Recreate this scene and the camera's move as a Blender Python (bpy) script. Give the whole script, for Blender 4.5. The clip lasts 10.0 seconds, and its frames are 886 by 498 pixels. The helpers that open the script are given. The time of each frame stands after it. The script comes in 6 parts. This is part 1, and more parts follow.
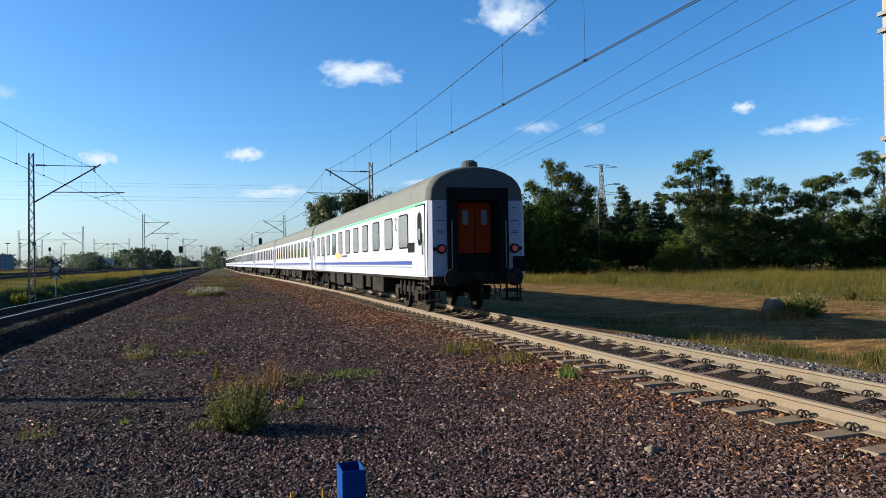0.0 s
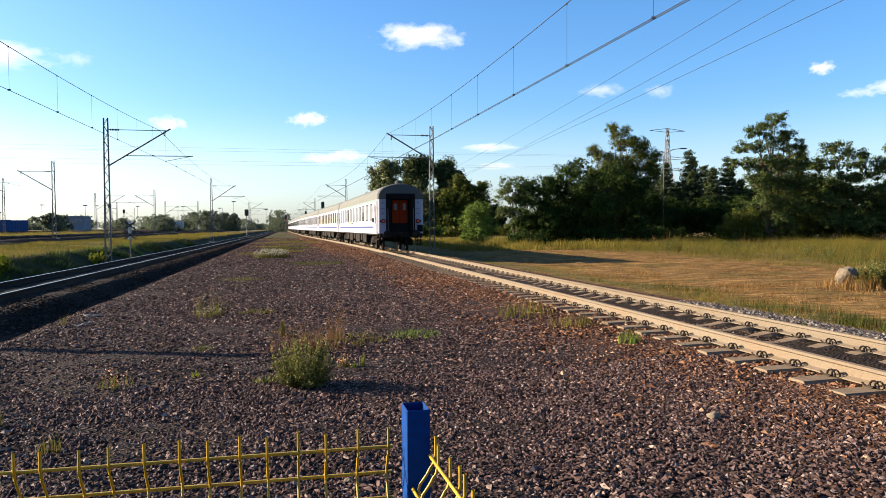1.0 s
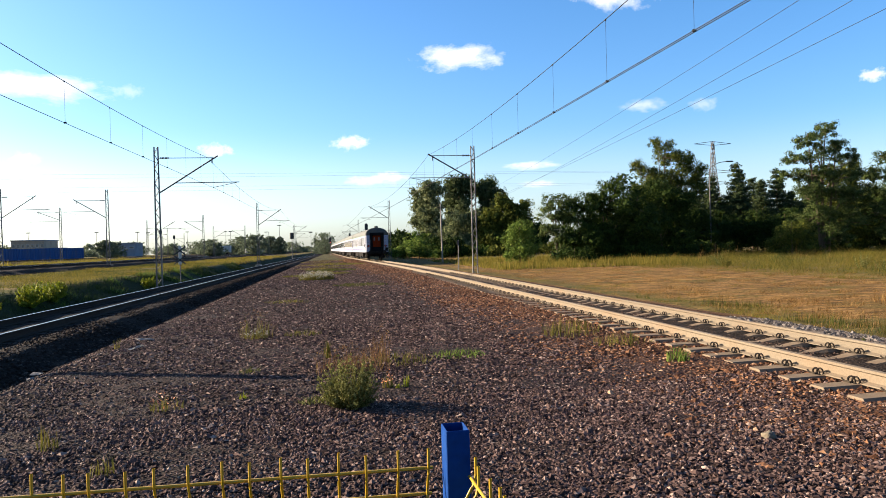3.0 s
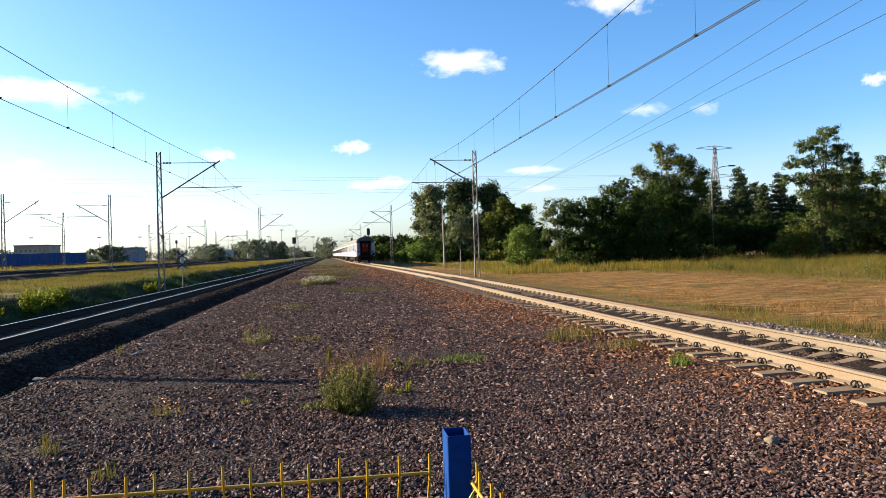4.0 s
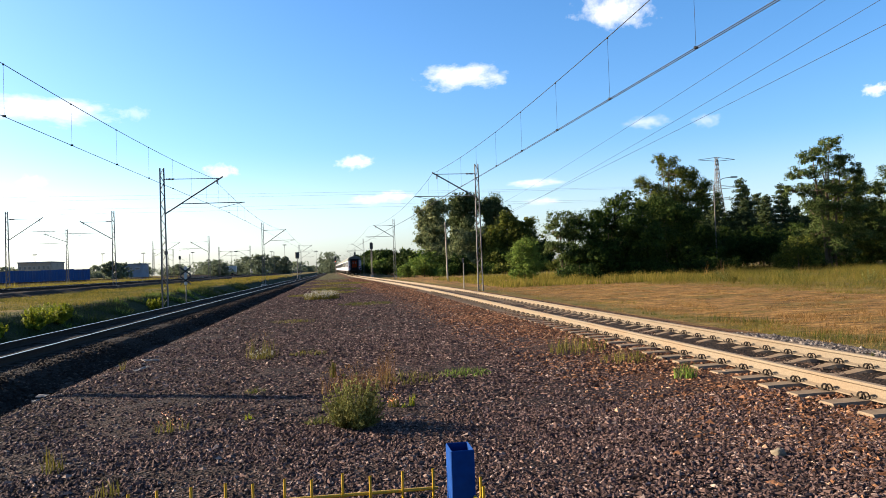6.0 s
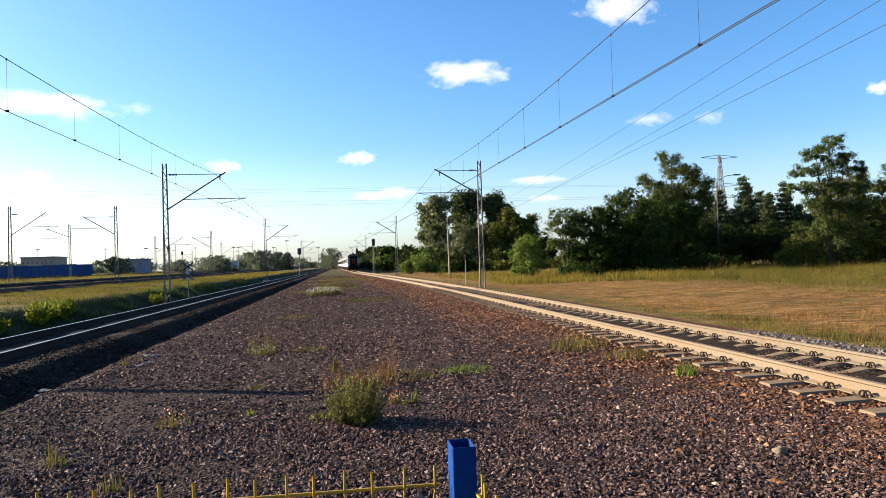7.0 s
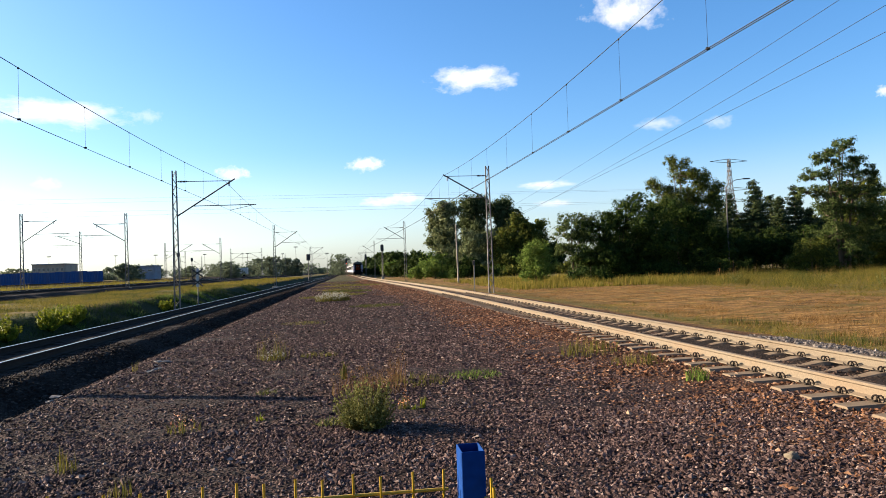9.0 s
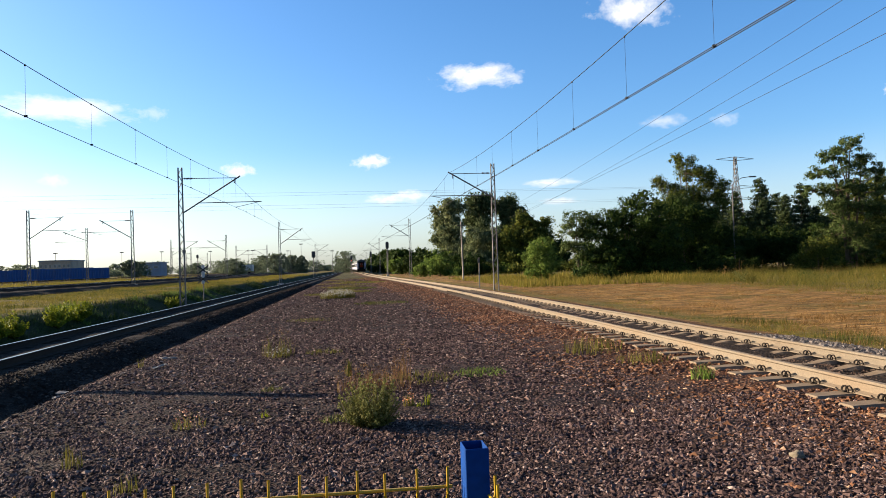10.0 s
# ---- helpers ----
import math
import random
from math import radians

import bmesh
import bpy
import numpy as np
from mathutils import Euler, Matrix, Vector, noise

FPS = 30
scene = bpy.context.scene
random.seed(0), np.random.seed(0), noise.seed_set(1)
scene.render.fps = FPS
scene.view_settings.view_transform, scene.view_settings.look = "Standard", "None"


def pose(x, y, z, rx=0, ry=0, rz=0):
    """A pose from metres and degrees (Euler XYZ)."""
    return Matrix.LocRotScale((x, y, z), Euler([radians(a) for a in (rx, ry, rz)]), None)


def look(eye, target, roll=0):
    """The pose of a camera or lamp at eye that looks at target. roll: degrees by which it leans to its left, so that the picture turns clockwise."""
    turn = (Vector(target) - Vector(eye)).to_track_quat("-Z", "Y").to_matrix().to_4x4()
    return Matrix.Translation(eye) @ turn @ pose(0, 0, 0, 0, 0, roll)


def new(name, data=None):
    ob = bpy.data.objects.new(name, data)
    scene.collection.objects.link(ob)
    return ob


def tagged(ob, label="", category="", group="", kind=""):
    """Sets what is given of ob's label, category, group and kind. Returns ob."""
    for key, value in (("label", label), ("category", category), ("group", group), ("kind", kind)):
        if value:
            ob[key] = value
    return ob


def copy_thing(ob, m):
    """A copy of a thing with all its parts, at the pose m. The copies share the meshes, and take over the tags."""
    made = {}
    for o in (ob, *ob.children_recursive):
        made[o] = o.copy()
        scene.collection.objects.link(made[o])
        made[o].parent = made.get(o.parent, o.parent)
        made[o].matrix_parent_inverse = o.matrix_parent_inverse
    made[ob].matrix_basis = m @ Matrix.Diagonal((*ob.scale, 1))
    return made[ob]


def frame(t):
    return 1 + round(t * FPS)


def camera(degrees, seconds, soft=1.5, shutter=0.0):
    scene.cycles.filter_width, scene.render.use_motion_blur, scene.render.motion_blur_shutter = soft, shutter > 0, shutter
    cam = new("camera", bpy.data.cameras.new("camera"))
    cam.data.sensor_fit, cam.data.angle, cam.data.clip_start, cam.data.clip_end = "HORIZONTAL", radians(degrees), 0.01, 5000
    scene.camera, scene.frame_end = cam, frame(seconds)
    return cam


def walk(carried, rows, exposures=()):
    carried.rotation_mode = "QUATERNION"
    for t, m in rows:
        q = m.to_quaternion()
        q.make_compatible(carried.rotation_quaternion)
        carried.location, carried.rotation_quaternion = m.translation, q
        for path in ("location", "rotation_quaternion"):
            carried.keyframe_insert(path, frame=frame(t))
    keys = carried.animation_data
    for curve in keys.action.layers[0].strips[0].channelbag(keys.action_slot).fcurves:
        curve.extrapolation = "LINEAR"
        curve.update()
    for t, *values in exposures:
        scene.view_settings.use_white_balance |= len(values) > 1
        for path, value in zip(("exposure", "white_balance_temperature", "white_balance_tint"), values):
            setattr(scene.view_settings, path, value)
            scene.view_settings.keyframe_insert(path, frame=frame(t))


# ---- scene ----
cam = camera(63.4, 10.0, soft=0.75)

# seconds, x, z, yaw, pitch, roll of the hand-held camera
PATH = [
    (0.0, -0.007, 1.818, -16.71, 0.95, 0.93),
    (0.1, -0.004, 1.818, -17.61, 0.45, 0.47),
    (0.2, -0.008, 1.811, -17.93, -0.21, 0.21),
    (0.3, -0.009, 1.810, -16.84, -0.98, -0.03),
    (0.4, -0.004, 1.804, -15.05, -1.06, 0.59),
    (0.5, -0.002, 1.795, -13.48, -1.47, 0.68),
    (0.6, -0.001, 1.786, -13.18, -1.85, 0.70),
    (0.7, -0.006, 1.778, -14.41, -2.85, 0.27),
    (0.8, -0.012, 1.783, -13.55, -2.96, 0.25),
    (1.0, -0.017, 1.783, -11.94, -1.78, 0.38),
    (1.2, -0.015, 1.782, -9.65, -1.40, 0.28),
    (1.5, -0.013, 1.782, -9.22, -1.33, 1.42),
    (2.0, -0.009, 1.782, -9.51, -0.85, 1.44),
    (2.5, -0.006, 1.782, -8.88, -0.84, 1.50),
    (3.0, -0.005, 1.782, -8.51, -0.16, 1.53),
    (4.5, -0.002, 1.782, -8.23, 0.43, 1.68),
    (5.0, -0.001, 1.782, -8.05, 1.04, 1.87),
    (5.5, -0.001, 1.782, -8.16, 1.40, 2.12),
    (7.0, -0.002, 1.783, -7.94, 1.04, 1.79),
    (7.5, -0.002, 1.783, -7.84, 1.51, 2.17),
    (8.0, -0.002, 1.782, -7.52, 0.79, 1.99),
    (8.5, -0.001, 1.781, -7.29, 1.34, 1.99),
    (9.0, -0.001, 1.780, -7.25, 1.50, 2.01),
    (9.5, -0.001, 1.780, -7.06, 1.53, 1.87),
    (10.0, 0.000, 1.780, -6.85, 1.31, 1.86),
]
EXPOSURES = [(0.0, 1.52, 5600, 4), (0.5, 1.70, 5950, 7), (1.0, 2.03, 6450, 10), (1.5, 2.10, 6500, 10), (4.5, 2.10, 6500, 10), (8.5, 2.05, 6500, 10), (10.0, 1.91, 6480, 10)]
walk(cam, [(t, pose(x, 0, z, 90 + p, r, w)) for t, x, z, w, p, r in PATH], EXPOSURES)

# ---- light ----
SUN_EL, SUN_AZ = radians(18.5), radians(-68.0)   # azimuth from +y towards +x
world = bpy.data.worlds.new("sky")
scene.world = world
world.use_nodes = True
wn = world.node_tree.nodes
sky = wn.new("ShaderNodeTexSky")
sky.sky_type = 'NISHITA'
sky.sun_disc = False
sky.sun_elevation, sky.sun_rotation = SUN_EL, SUN_AZ
sky.altitude, sky.air_density, sky.dust_density, sky.ozone_density = 100, 1.0, 1.2, 2.2
wn["Background"].inputs["Strength"].default_value = 0.0527
tint = wn.new("ShaderNodeMix")
tint.data_type, tint.blend_type = 'RGBA', 'MULTIPLY'
tint.inputs[0].default_value, tint.inputs[7].default_value = 1.0, (0.885, 1.025, 1.21, 1)
world.node_tree.links.new(sky.outputs[0], tint.inputs[6])
vivid = wn.new("ShaderNodeHueSaturation")
vivid.inputs["Saturation"].default_value = 1.16
world.node_tree.links.new(tint.outputs[2], vivid.inputs["Color"])
# summer haze whitens the sky towards the horizon
haze = wn.new("ShaderNodeHueSaturation")
haze.inputs["Saturation"].default_value, haze.inputs["Value"].default_value = 0.16, 1.14
world.node_tree.links.new(tint.outputs[2], haze.inputs["Color"])
way = wn.new("ShaderNodeSeparateXYZ")
world.node_tree.links.new(wn.new("ShaderNodeTexCoord").outputs["Generated"], way.inputs[0])
low = wn.new("ShaderNodeMapRange")
low.interpolation_type = 'SMOOTHSTEP'
low.inputs[1].default_value, low.inputs[2].default_value, low.inputs[3].default_value, low.inputs[4].default_value = 0.0, 0.17, 0.5, 0.0
world.node_tree.links.new(way.outputs["Z"], low.inputs[0])
hazy = wn.new("ShaderNodeMix")
hazy.data_type = 'RGBA'
world.node_tree.links.new(low.outputs[0], hazy.inputs[0])
world.node_tree.links.new(vivid.outputs[0], hazy.inputs[6])
world.node_tree.links.new(haze.outputs[0], hazy.inputs[7])
world.node_tree.links.new(hazy.outputs[2], wn["Background"].inputs["Color"])
to_sun = Vector((math.sin(SUN_AZ) * math.cos(SUN_EL), math.cos(SUN_AZ) * math.cos(SUN_EL), math.sin(SUN_EL)))
sun = new("sun", bpy.data.lights.new("sun", 'SUN'))
sun.data.energy, sun.data.angle, sun.data.color = 5.0, radians(0.6), (1.0, 0.84, 0.64)
sun.matrix_world = look(to_sun * 50, (0, 0, 0))


# ---- materials ----
def material(name, rough=0.8, metal=0.0):
    m = bpy.data.materials.new(name)
    m.use_nodes = True
    b = m.node_tree.nodes["Principled BSDF"]
    b.inputs["Roughness"].default_value, b.inputs["Metallic"].default_value = rough, metal
    b.inputs["Specular IOR Level"].default_value = 0.08 if rough > 0.74 else (0.2 if rough > 0.55 else 0.45)
    return m, m.node_tree.nodes, m.node_tree.links, b


def noise_node(n, l, scale, detail=4.0, coords="Object", stretch=None):
    tc = n.new("ShaderNodeTexCoord")
    tex = n.new("ShaderNodeTexNoise")
    tex.inputs["Scale"].default_value, tex.inputs["Detail"].default_value = scale, detail
    src = tc.outputs[coords]
    if stretch:
        mp = n.new("ShaderNodeMapping")
        mp.inputs["Scale"].default_value = stretch
        l.new(src, mp.inputs["Vector"])
        src = mp.outputs["Vector"]
    l.new(src, tex.inputs["Vector"])
    return tex


def ramp(n, l, src, stops):
    r = n.new("ShaderNodeValToRGB")
    el = r.color_ramp.elements
    while len(el) < len(stops):
        el.new(0.5)
    for e, (p, c) in zip(el, stops):
        e.position, e.color = p, (*c, 1)
    l.new(src, r.inputs["Fac"])
    return r.outputs["Color"]


def mix(n, l, fac, a, b, kind='MIX'):
    m = n.new("ShaderNodeMix")
    m.data_type, m.blend_type = 'RGBA', kind
    for sock, v in ((m.inputs[0], fac), (m.inputs[6], a), (m.inputs[7], b)):
        if hasattr(v, "is_linked"):
            l.new(v, sock)
        elif isinstance(v, tuple):
            sock.default_value = (*v, 1)
        else:
            sock.default_value = v
    return m.outputs[2]


def bump(n, l, b, src, strength, distance):
    bp = n.new("ShaderNodeBump")
    bp.inputs["Strength"].default_value, bp.inputs["Distance"].default_value = strength, distance
    l.new(src, bp.inputs["Height"])
    l.new(bp.outputs[0], b.inputs["Normal"])


def worn(name, colour, rough=0.6, metal=0.0, scale=6.0, dirt=(0.12, 0.09, 0.06), amount=0.35, fine=60.0, stretch=None, relief=0.002):
    """A painted or raw surface with stains, fine grain and a slight relief."""
    m, n, l, b = material(name, rough, metal)
    big = noise_node(n, l, scale, 6, stretch=stretch)
    small = noise_node(n, l, fine, 3)
    mask = ramp(n, l, big.outputs["Fac"], [(0.45, (0, 0, 0)), (0.75, (amount,) * 3)])
    base = mix(n, l, mask, colour, dirt)
    grain = ramp(n, l, small.outputs["Fac"], [(0.3, (0.82,) * 3), (0.7, (1.08,) * 3)])
    l.new(mix(n, l, 1.0, base, grain, 'MULTIPLY'), b.inputs["Base Color"])
    rr = n.new("ShaderNodeMapRange")
    rr.inputs[3].default_value, rr.inputs[4].default_value = max(rough - 0.12, 0.05), min(rough + 0.15, 1)
    l.new(big.outputs["Fac"], rr.inputs[0])
    l.new(rr.outputs[0], b.inputs["Roughness"])
    bump(n, l, b, small.outputs["Fac"], 0.4, relief)
    return m


def island(name, stops, rough=0.9, fine=40.0, translucent=0.0, island_random=True):
    """Pieces whose colour varies from piece to piece."""
    m, n, l, b = material(name, rough)
    if island_random:
        rnd = n.new("ShaderNodeNewGeometry").outputs["Random Per Island"]
    else:
        rnd = n.new("ShaderNodeObjectInfo").outputs["Random"]
    c = ramp(n, l, rnd, stops)
    tex = noise_node(n, l, fine, 3)
    g = ramp(n, l, tex.outputs["Fac"], [(0.3, (0.75,) * 3), (0.7, (1.15,) * 3)])
    c = mix(n, l, 1.0, c, g, 'MULTIPLY')
    l.new(c, b.inputs["Base Color"])
    if translucent:
        t = n.new("ShaderNodeBsdfTranslucent")
        l.new(c, t.inputs["Color"])
        ms = n.new("ShaderNodeMixShader")
        ms.inputs[0].default_value = translucent
        l.new(b.outputs[0], ms.inputs[1])
        l.new(t.outputs[0], ms.inputs[2])
        l.new(ms.outputs[0], n["Material Output"].inputs["Surface"])
    else:
        bump(n, l, b, tex.outputs["Fac"], 0.5, 0.004)
    return m


STONE_GREY = [(0.0, (0.011, 0.0062, 0.0052)), (0.25, (0.034, 0.0205, 0.0175)), (0.6, (0.069, 0.042, 0.036)), (0.9, (0.120, 0.076, 0.064)), (1.0, (0.25, 0.182, 0.147))]
STONE_BROWN = [(0.0, (0.020, 0.009, 0.005)), (0.3, (0.062, 0.027, 0.014)), (0.65, (0.125, 0.057, 0.029)), (0.9, (0.19, 0.095, 0.050)), (1.0, (0.31, 0.20, 0.125))]
M_STONE = island("gravel_stone", STONE_GREY)
M_STONE_ONE = island("gravel_stone_single", STONE_GREY, island_random=False)
M_BROWN = island("rusty_ballast_stone", STONE_BROWN)
M_TRACK_STONE = island("dark_track_stone", [(0.0, (0.012, 0.008, 0.006)), (0.4, (0.042, 0.026, 0.019)), (0.85, (0.088, 0.056, 0.041)), (1.0, (0.19, 0.135, 0.10))])
M_PALE = island("grey_ballast_stone", [(0.0, (0.040, 0.033, 0.029)), (0.6, (0.095, 0.078, 0.068)), (1.0, (0.19, 0.16, 0.137))])
M_LEAF = island("leaf", [(0.0, (0.0088, 0.0194, 0.0035)), (0.5, (0.0202, 0.037, 0.0053)), (1.0, (0.0458, 0.0651, 0.0097))], 0.8, 0.9, translucent=0.16)
M_LEAF_PALE = island("pale_leaf", [(0.0, (0.024, 0.038, 0.013)), (0.5, (0.050, 0.068, 0.024)), (1.0, (0.115, 0.13, 0.055))], 0.8, 0.9, translucent=0.2)
M_LOCUST = island("locust_leaf", [(0.0, (0.020, 0.036, 0.008)), (0.5, (0.042, 0.062, 0.014)), (1.0, (0.105, 0.125, 0.040))], 0.8, 0.7, translucent=0.22)
# grey-green leaf, brightened to carry the sunlight on the grove
M_LEAF_GREY_SUN = island("sunlit_grey_leaf", [(0.0, (0.0504, 0.065, 0.0269)), (0.5, (0.0986, 0.1165, 0.0493)), (1.0, (0.1904, 0.2016, 0.0952))], 0.8, 0.5, translucent=0.25)
M_LEAF_WARM = island("warm_leaf", [(0.0, (0.0275, 0.0387, 0.0063)), (0.5, (0.055, 0.0688, 0.01)), (1.0, (0.1187, 0.1187, 0.0187))], 0.8, 0.9, translucent=0.22)
M_LEAF_YELLOW = island("yellow_green_leaf", [(0.0, (0.0883, 0.1118, 0.0089)), (0.5, (0.1636, 0.1863, 0.0113)), (1.0, (0.277, 0.2722, 0.017))], 0.6, translucent=0.35)
M_LEAF_FRESH = island("fresh_leaf", [(0.0, (0.0488, 0.083, 0.0134)), (0.5, (0.0878, 0.1318, 0.022)), (1.0, (0.1525, 0.1952, 0.0366))], 0.8, 0.9, translucent=0.3)
M_NEEDLE = island("needle", [(0.0, (0.012, 0.022, 0.008)), (0.6, (0.028, 0.042, 0.014)), (1.0, (0.060, 0.074, 0.022))], 0.75, 0.9, translucent=0.08)
# leaf green paled and greyed: distance haze is put into the colour
M_HAZY_LEAF = island("haze_pale_leaf", [(0.0, (0.085, 0.105, 0.072)), (1.0, (0.15, 0.175, 0.105))], 0.9, 0.4, translucent=0.35)
M_SAGE = island("sage_weed_leaf", [(0.0, (0.044, 0.052, 0.012)), (0.5, (0.115, 0.118, 0.030)), (1.0, (0.25, 0.235, 0.085))], 0.8, 9.0, translucent=0.3)
M_DRY_STEM = island("reddish_dry_stem", [(0.0, (0.075, 0.034, 0.014)), (0.6, (0.16, 0.085, 0.034)), (1.0, (0.25, 0.16, 0.055))], 0.85, translucent=0.25)
M_BARK = worn("bark", (0.081, 0.0607, 0.0405), 0.9, scale=3, fine=30, relief=0.02)
M_GRASS = island("grass_blade", [(0.0, (0.075, 0.075, 0.010)), (0.5, (0.135, 0.112, 0.018)), (1.0, (0.23, 0.165, 0.036))], 0.8, translucent=0.4)
M_GREEN_GRASS = island("green_grass_blade", [(0.0, (0.0308, 0.0429, 0.0081)), (0.5, (0.0575, 0.064, 0.0113)), (1.0, (0.1021, 0.094, 0.0227))], 0.8, translucent=0.35)
M_STRAW = island("dry_straw", [(0.0, (0.0826, 0.0386, 0.0104)), (0.4, (0.1766, 0.0948, 0.0285)), (0.8, (0.2689, 0.156, 0.0538)), (1.0, (0.3418, 0.2158, 0.0868))], 0.9, translucent=0.3)
# dark brown stone, deepened to carry the shade on the track shoulder
M_SHADE_STONE = island("shade_dark_stone", [(0.0, (0.0075, 0.0045, 0.0034)), (0.8, (0.027, 0.0173, 0.0128)), (1.0, (0.0825, 0.06, 0.0465))])
M_BUSH = island("weed_leaf", [(0.0, (0.0599, 0.0607, 0.0113)), (0.6, (0.1037, 0.0932, 0.0186)), (1.0, (0.1733, 0.1353, 0.0324))], 0.8, translucent=0.3)
M_PETAL = island("pale_petal", [(0.0, (0.2333, 0.2228, 0.1766)), (1.0, (0.3734, 0.3629, 0.311))], 0.8, translucent=0.3)
M_RUST = worn("rail_side", (0.145, 0.115, 0.082), 0.75, scale=2.5, dirt=(0.15, 0.10, 0.06), amount=0.6, fine=50, stretch=(1, 0.3, 1))
# rail sides turned from the sun: their shade is put into the colour
M_RUST_SHADE = worn("shaded_rail_side", (0.032, 0.023, 0.018), 0.8, scale=2.5, dirt=(0.022, 0.016, 0.012), amount=0.6, fine=50, stretch=(1, 0.3, 1))
M_RAIL_TAN = worn("tan_rail_top", (0.165, 0.13, 0.092), 0.76, scale=2.5, dirt=(0.15, 0.10, 0.06), amount=0.5, stretch=(1, 0.3, 1))
M_STEEL = worn("rail_top", (0.3402, 0.3078, 0.2754), 0.28, metal=0.9, scale=3, amount=0.2, stretch=(6, 0.1, 1))
M_CONC = worn("sleeper_concrete", (0.1539, 0.1134, 0.077), 0.9, scale=4, dirt=(0.0972, 0.0648, 0.0405), amount=0.7, relief=0.006)
M_DARK_SLEEPER = worn("dark_sleeper", (0.020, 0.014, 0.010), 0.9, scale=4, dirt=(0.035, 0.025, 0.018), amount=0.5)
M_CLIP = worn("clip_steel", (0.009, 0.007, 0.006), 0.8, scale=20)
M_MAST = worn("galvanised_mast", (0.125, 0.116, 0.108), 0.6, metal=0.15, scale=3, dirt=(0.085, 0.05, 0.03), amount=0.5)
M_WIRE = worn("wire", (0.018, 0.018, 0.018), 0.85)
M_INSUL = worn("insulator", (0.081, 0.0405, 0.0284), 0.3)
M_POLE = worn("pole_concrete", (0.2511, 0.2187, 0.1782), 0.9, scale=1.5, dirt=(0.1782, 0.1458, 0.1134), amount=0.55, stretch=(3, 3, 0.4))
M_BLUE = worn("blue_paint", (0.001, 0.028, 0.135), 0.78, scale=14, dirt=(0.008, 0.03, 0.09), amount=0.4)
M_YELLOW = worn("yellow_coating", (0.3402, 0.2025, 0.0049), 0.4, scale=30, dirt=(0.2268, 0.1296, 0.0162), amount=0.5)
M_WHITE = worn("coach_white", (0.305, 0.300, 0.345), 0.38, scale=0.9, dirt=(0.3402, 0.324, 0.3078), amount=0.45, stretch=(1, 0.5, 2.0), relief=0.0006)
M_CREAM = worn("coach_cream", (0.324, 0.2835, 0.2187), 0.42, scale=0.9, dirt=(0.2916, 0.2511, 0.2025), amount=0.45, relief=0.0006)
M_ROOF = worn("coach_roof", (0.1013, 0.1029, 0.0907), 0.7, scale=1.2, dirt=(0.1296, 0.1134, 0.0891), amount=0.6, relief=0.001)
# coach white made darker and bluer: the end's shade is in the colour
M_END_SHADE = worn("shaded_coach_end", (0.2187, 0.2268, 0.2916), 0.5, scale=1.5, dirt=(0.162, 0.162, 0.1944), amount=0.5, relief=0.0006)
# roof grey darkened: shade on the coach ends is put into the colour
M_ROOF_SHADE = worn("shade_dark_roof", (0.060, 0.063, 0.060), 0.75, scale=2, amount=0.3)
M_MARK = worn("dark_lettering_bar", (0.035, 0.038, 0.045), 0.7, scale=4, amount=0.25)
M_STRIPE = worn("stripe_blue", (0.0113, 0.0243, 0.162), 0.4, scale=3, dirt=(0.081, 0.081, 0.1296), amount=0.3)
M_GREEN = worn("stripe_green", (0.081, 0.2754, 0.1539), 0.4, scale=3, amount=0.2)
M_BLACK = worn("black_rubber", (0.0049, 0.0049, 0.0057), 0.8, scale=5, dirt=(0.0162, 0.0146, 0.013), amount=0.5)
M_UNDER = worn("underframe", (0.012, 0.010, 0.008), 0.85, scale=3, dirt=(0.05, 0.037, 0.026), amount=0.7)
# orange-red paint, darkened to hold the shade in the end recess
M_DOOR = worn("end_door_red", (0.15, 0.017, 0.002), 0.78, scale=3, dirt=(0.14, 0.02, 0.004), amount=0.4)
M_ORANGE = worn("orange_paint", (0.6075, 0.243, 0.0972), 0.5, scale=6, amount=0.2)
M_BLIND = worn("window_blind", (0.1053, 0.1134, 0.1215), 0.6, scale=2, amount=0.2)
M_SIGN = worn("sign_white", (0.36, 0.36, 0.34), 0.6, scale=9, amount=0.3)
M_FENCE_BLUE = worn("blue_sheet_fence", (0.012, 0.055, 0.17), 0.7, scale=0.5, amount=0.25, stretch=(2, 2, 0.2))
M_WALL = worn("plaster", (0.30, 0.25, 0.20), 0.9, scale=0.4, amount=0.4)
M_GREYWALL = worn("grey_plaster", (0.1782, 0.2025, 0.243), 0.9, scale=0.4, amount=0.4)
M_SIGNAL = worn("signal_black", (0.0162, 0.0162, 0.0178), 0.5, scale=5)
M_ROCK = worn("pale_rock", (0.150, 0.120, 0.085), 0.9, scale=5, dirt=(0.06, 0.048, 0.034), amount=0.6, fine=25, relief=0.02)
M_LITTER = worn("faded_paper", (0.20, 0.18, 0.16), 0.8, scale=12, amount=0.5)
M_SOIL = worn("dark_soil", (0.0567, 0.0446, 0.0324), 0.95, scale=4, relief=0.02)


def glass_dark(name, colour, rough=0.08):
    m, n, l, b = material(name, rough)
    tex = noise_node(n, l, 1.4, 2)
    l.new(ramp(n, l, tex.outputs["Fac"], [(0.35, tuple(c * 0.6 for c in colour)), (0.7, colour)]), b.inputs["Base Color"])
    b.inputs["Specular IOR Level"].default_value = 0.8
    return m


M_GLASS = glass_dark("coach_glass", (0.081, 0.0891, 0.0972))


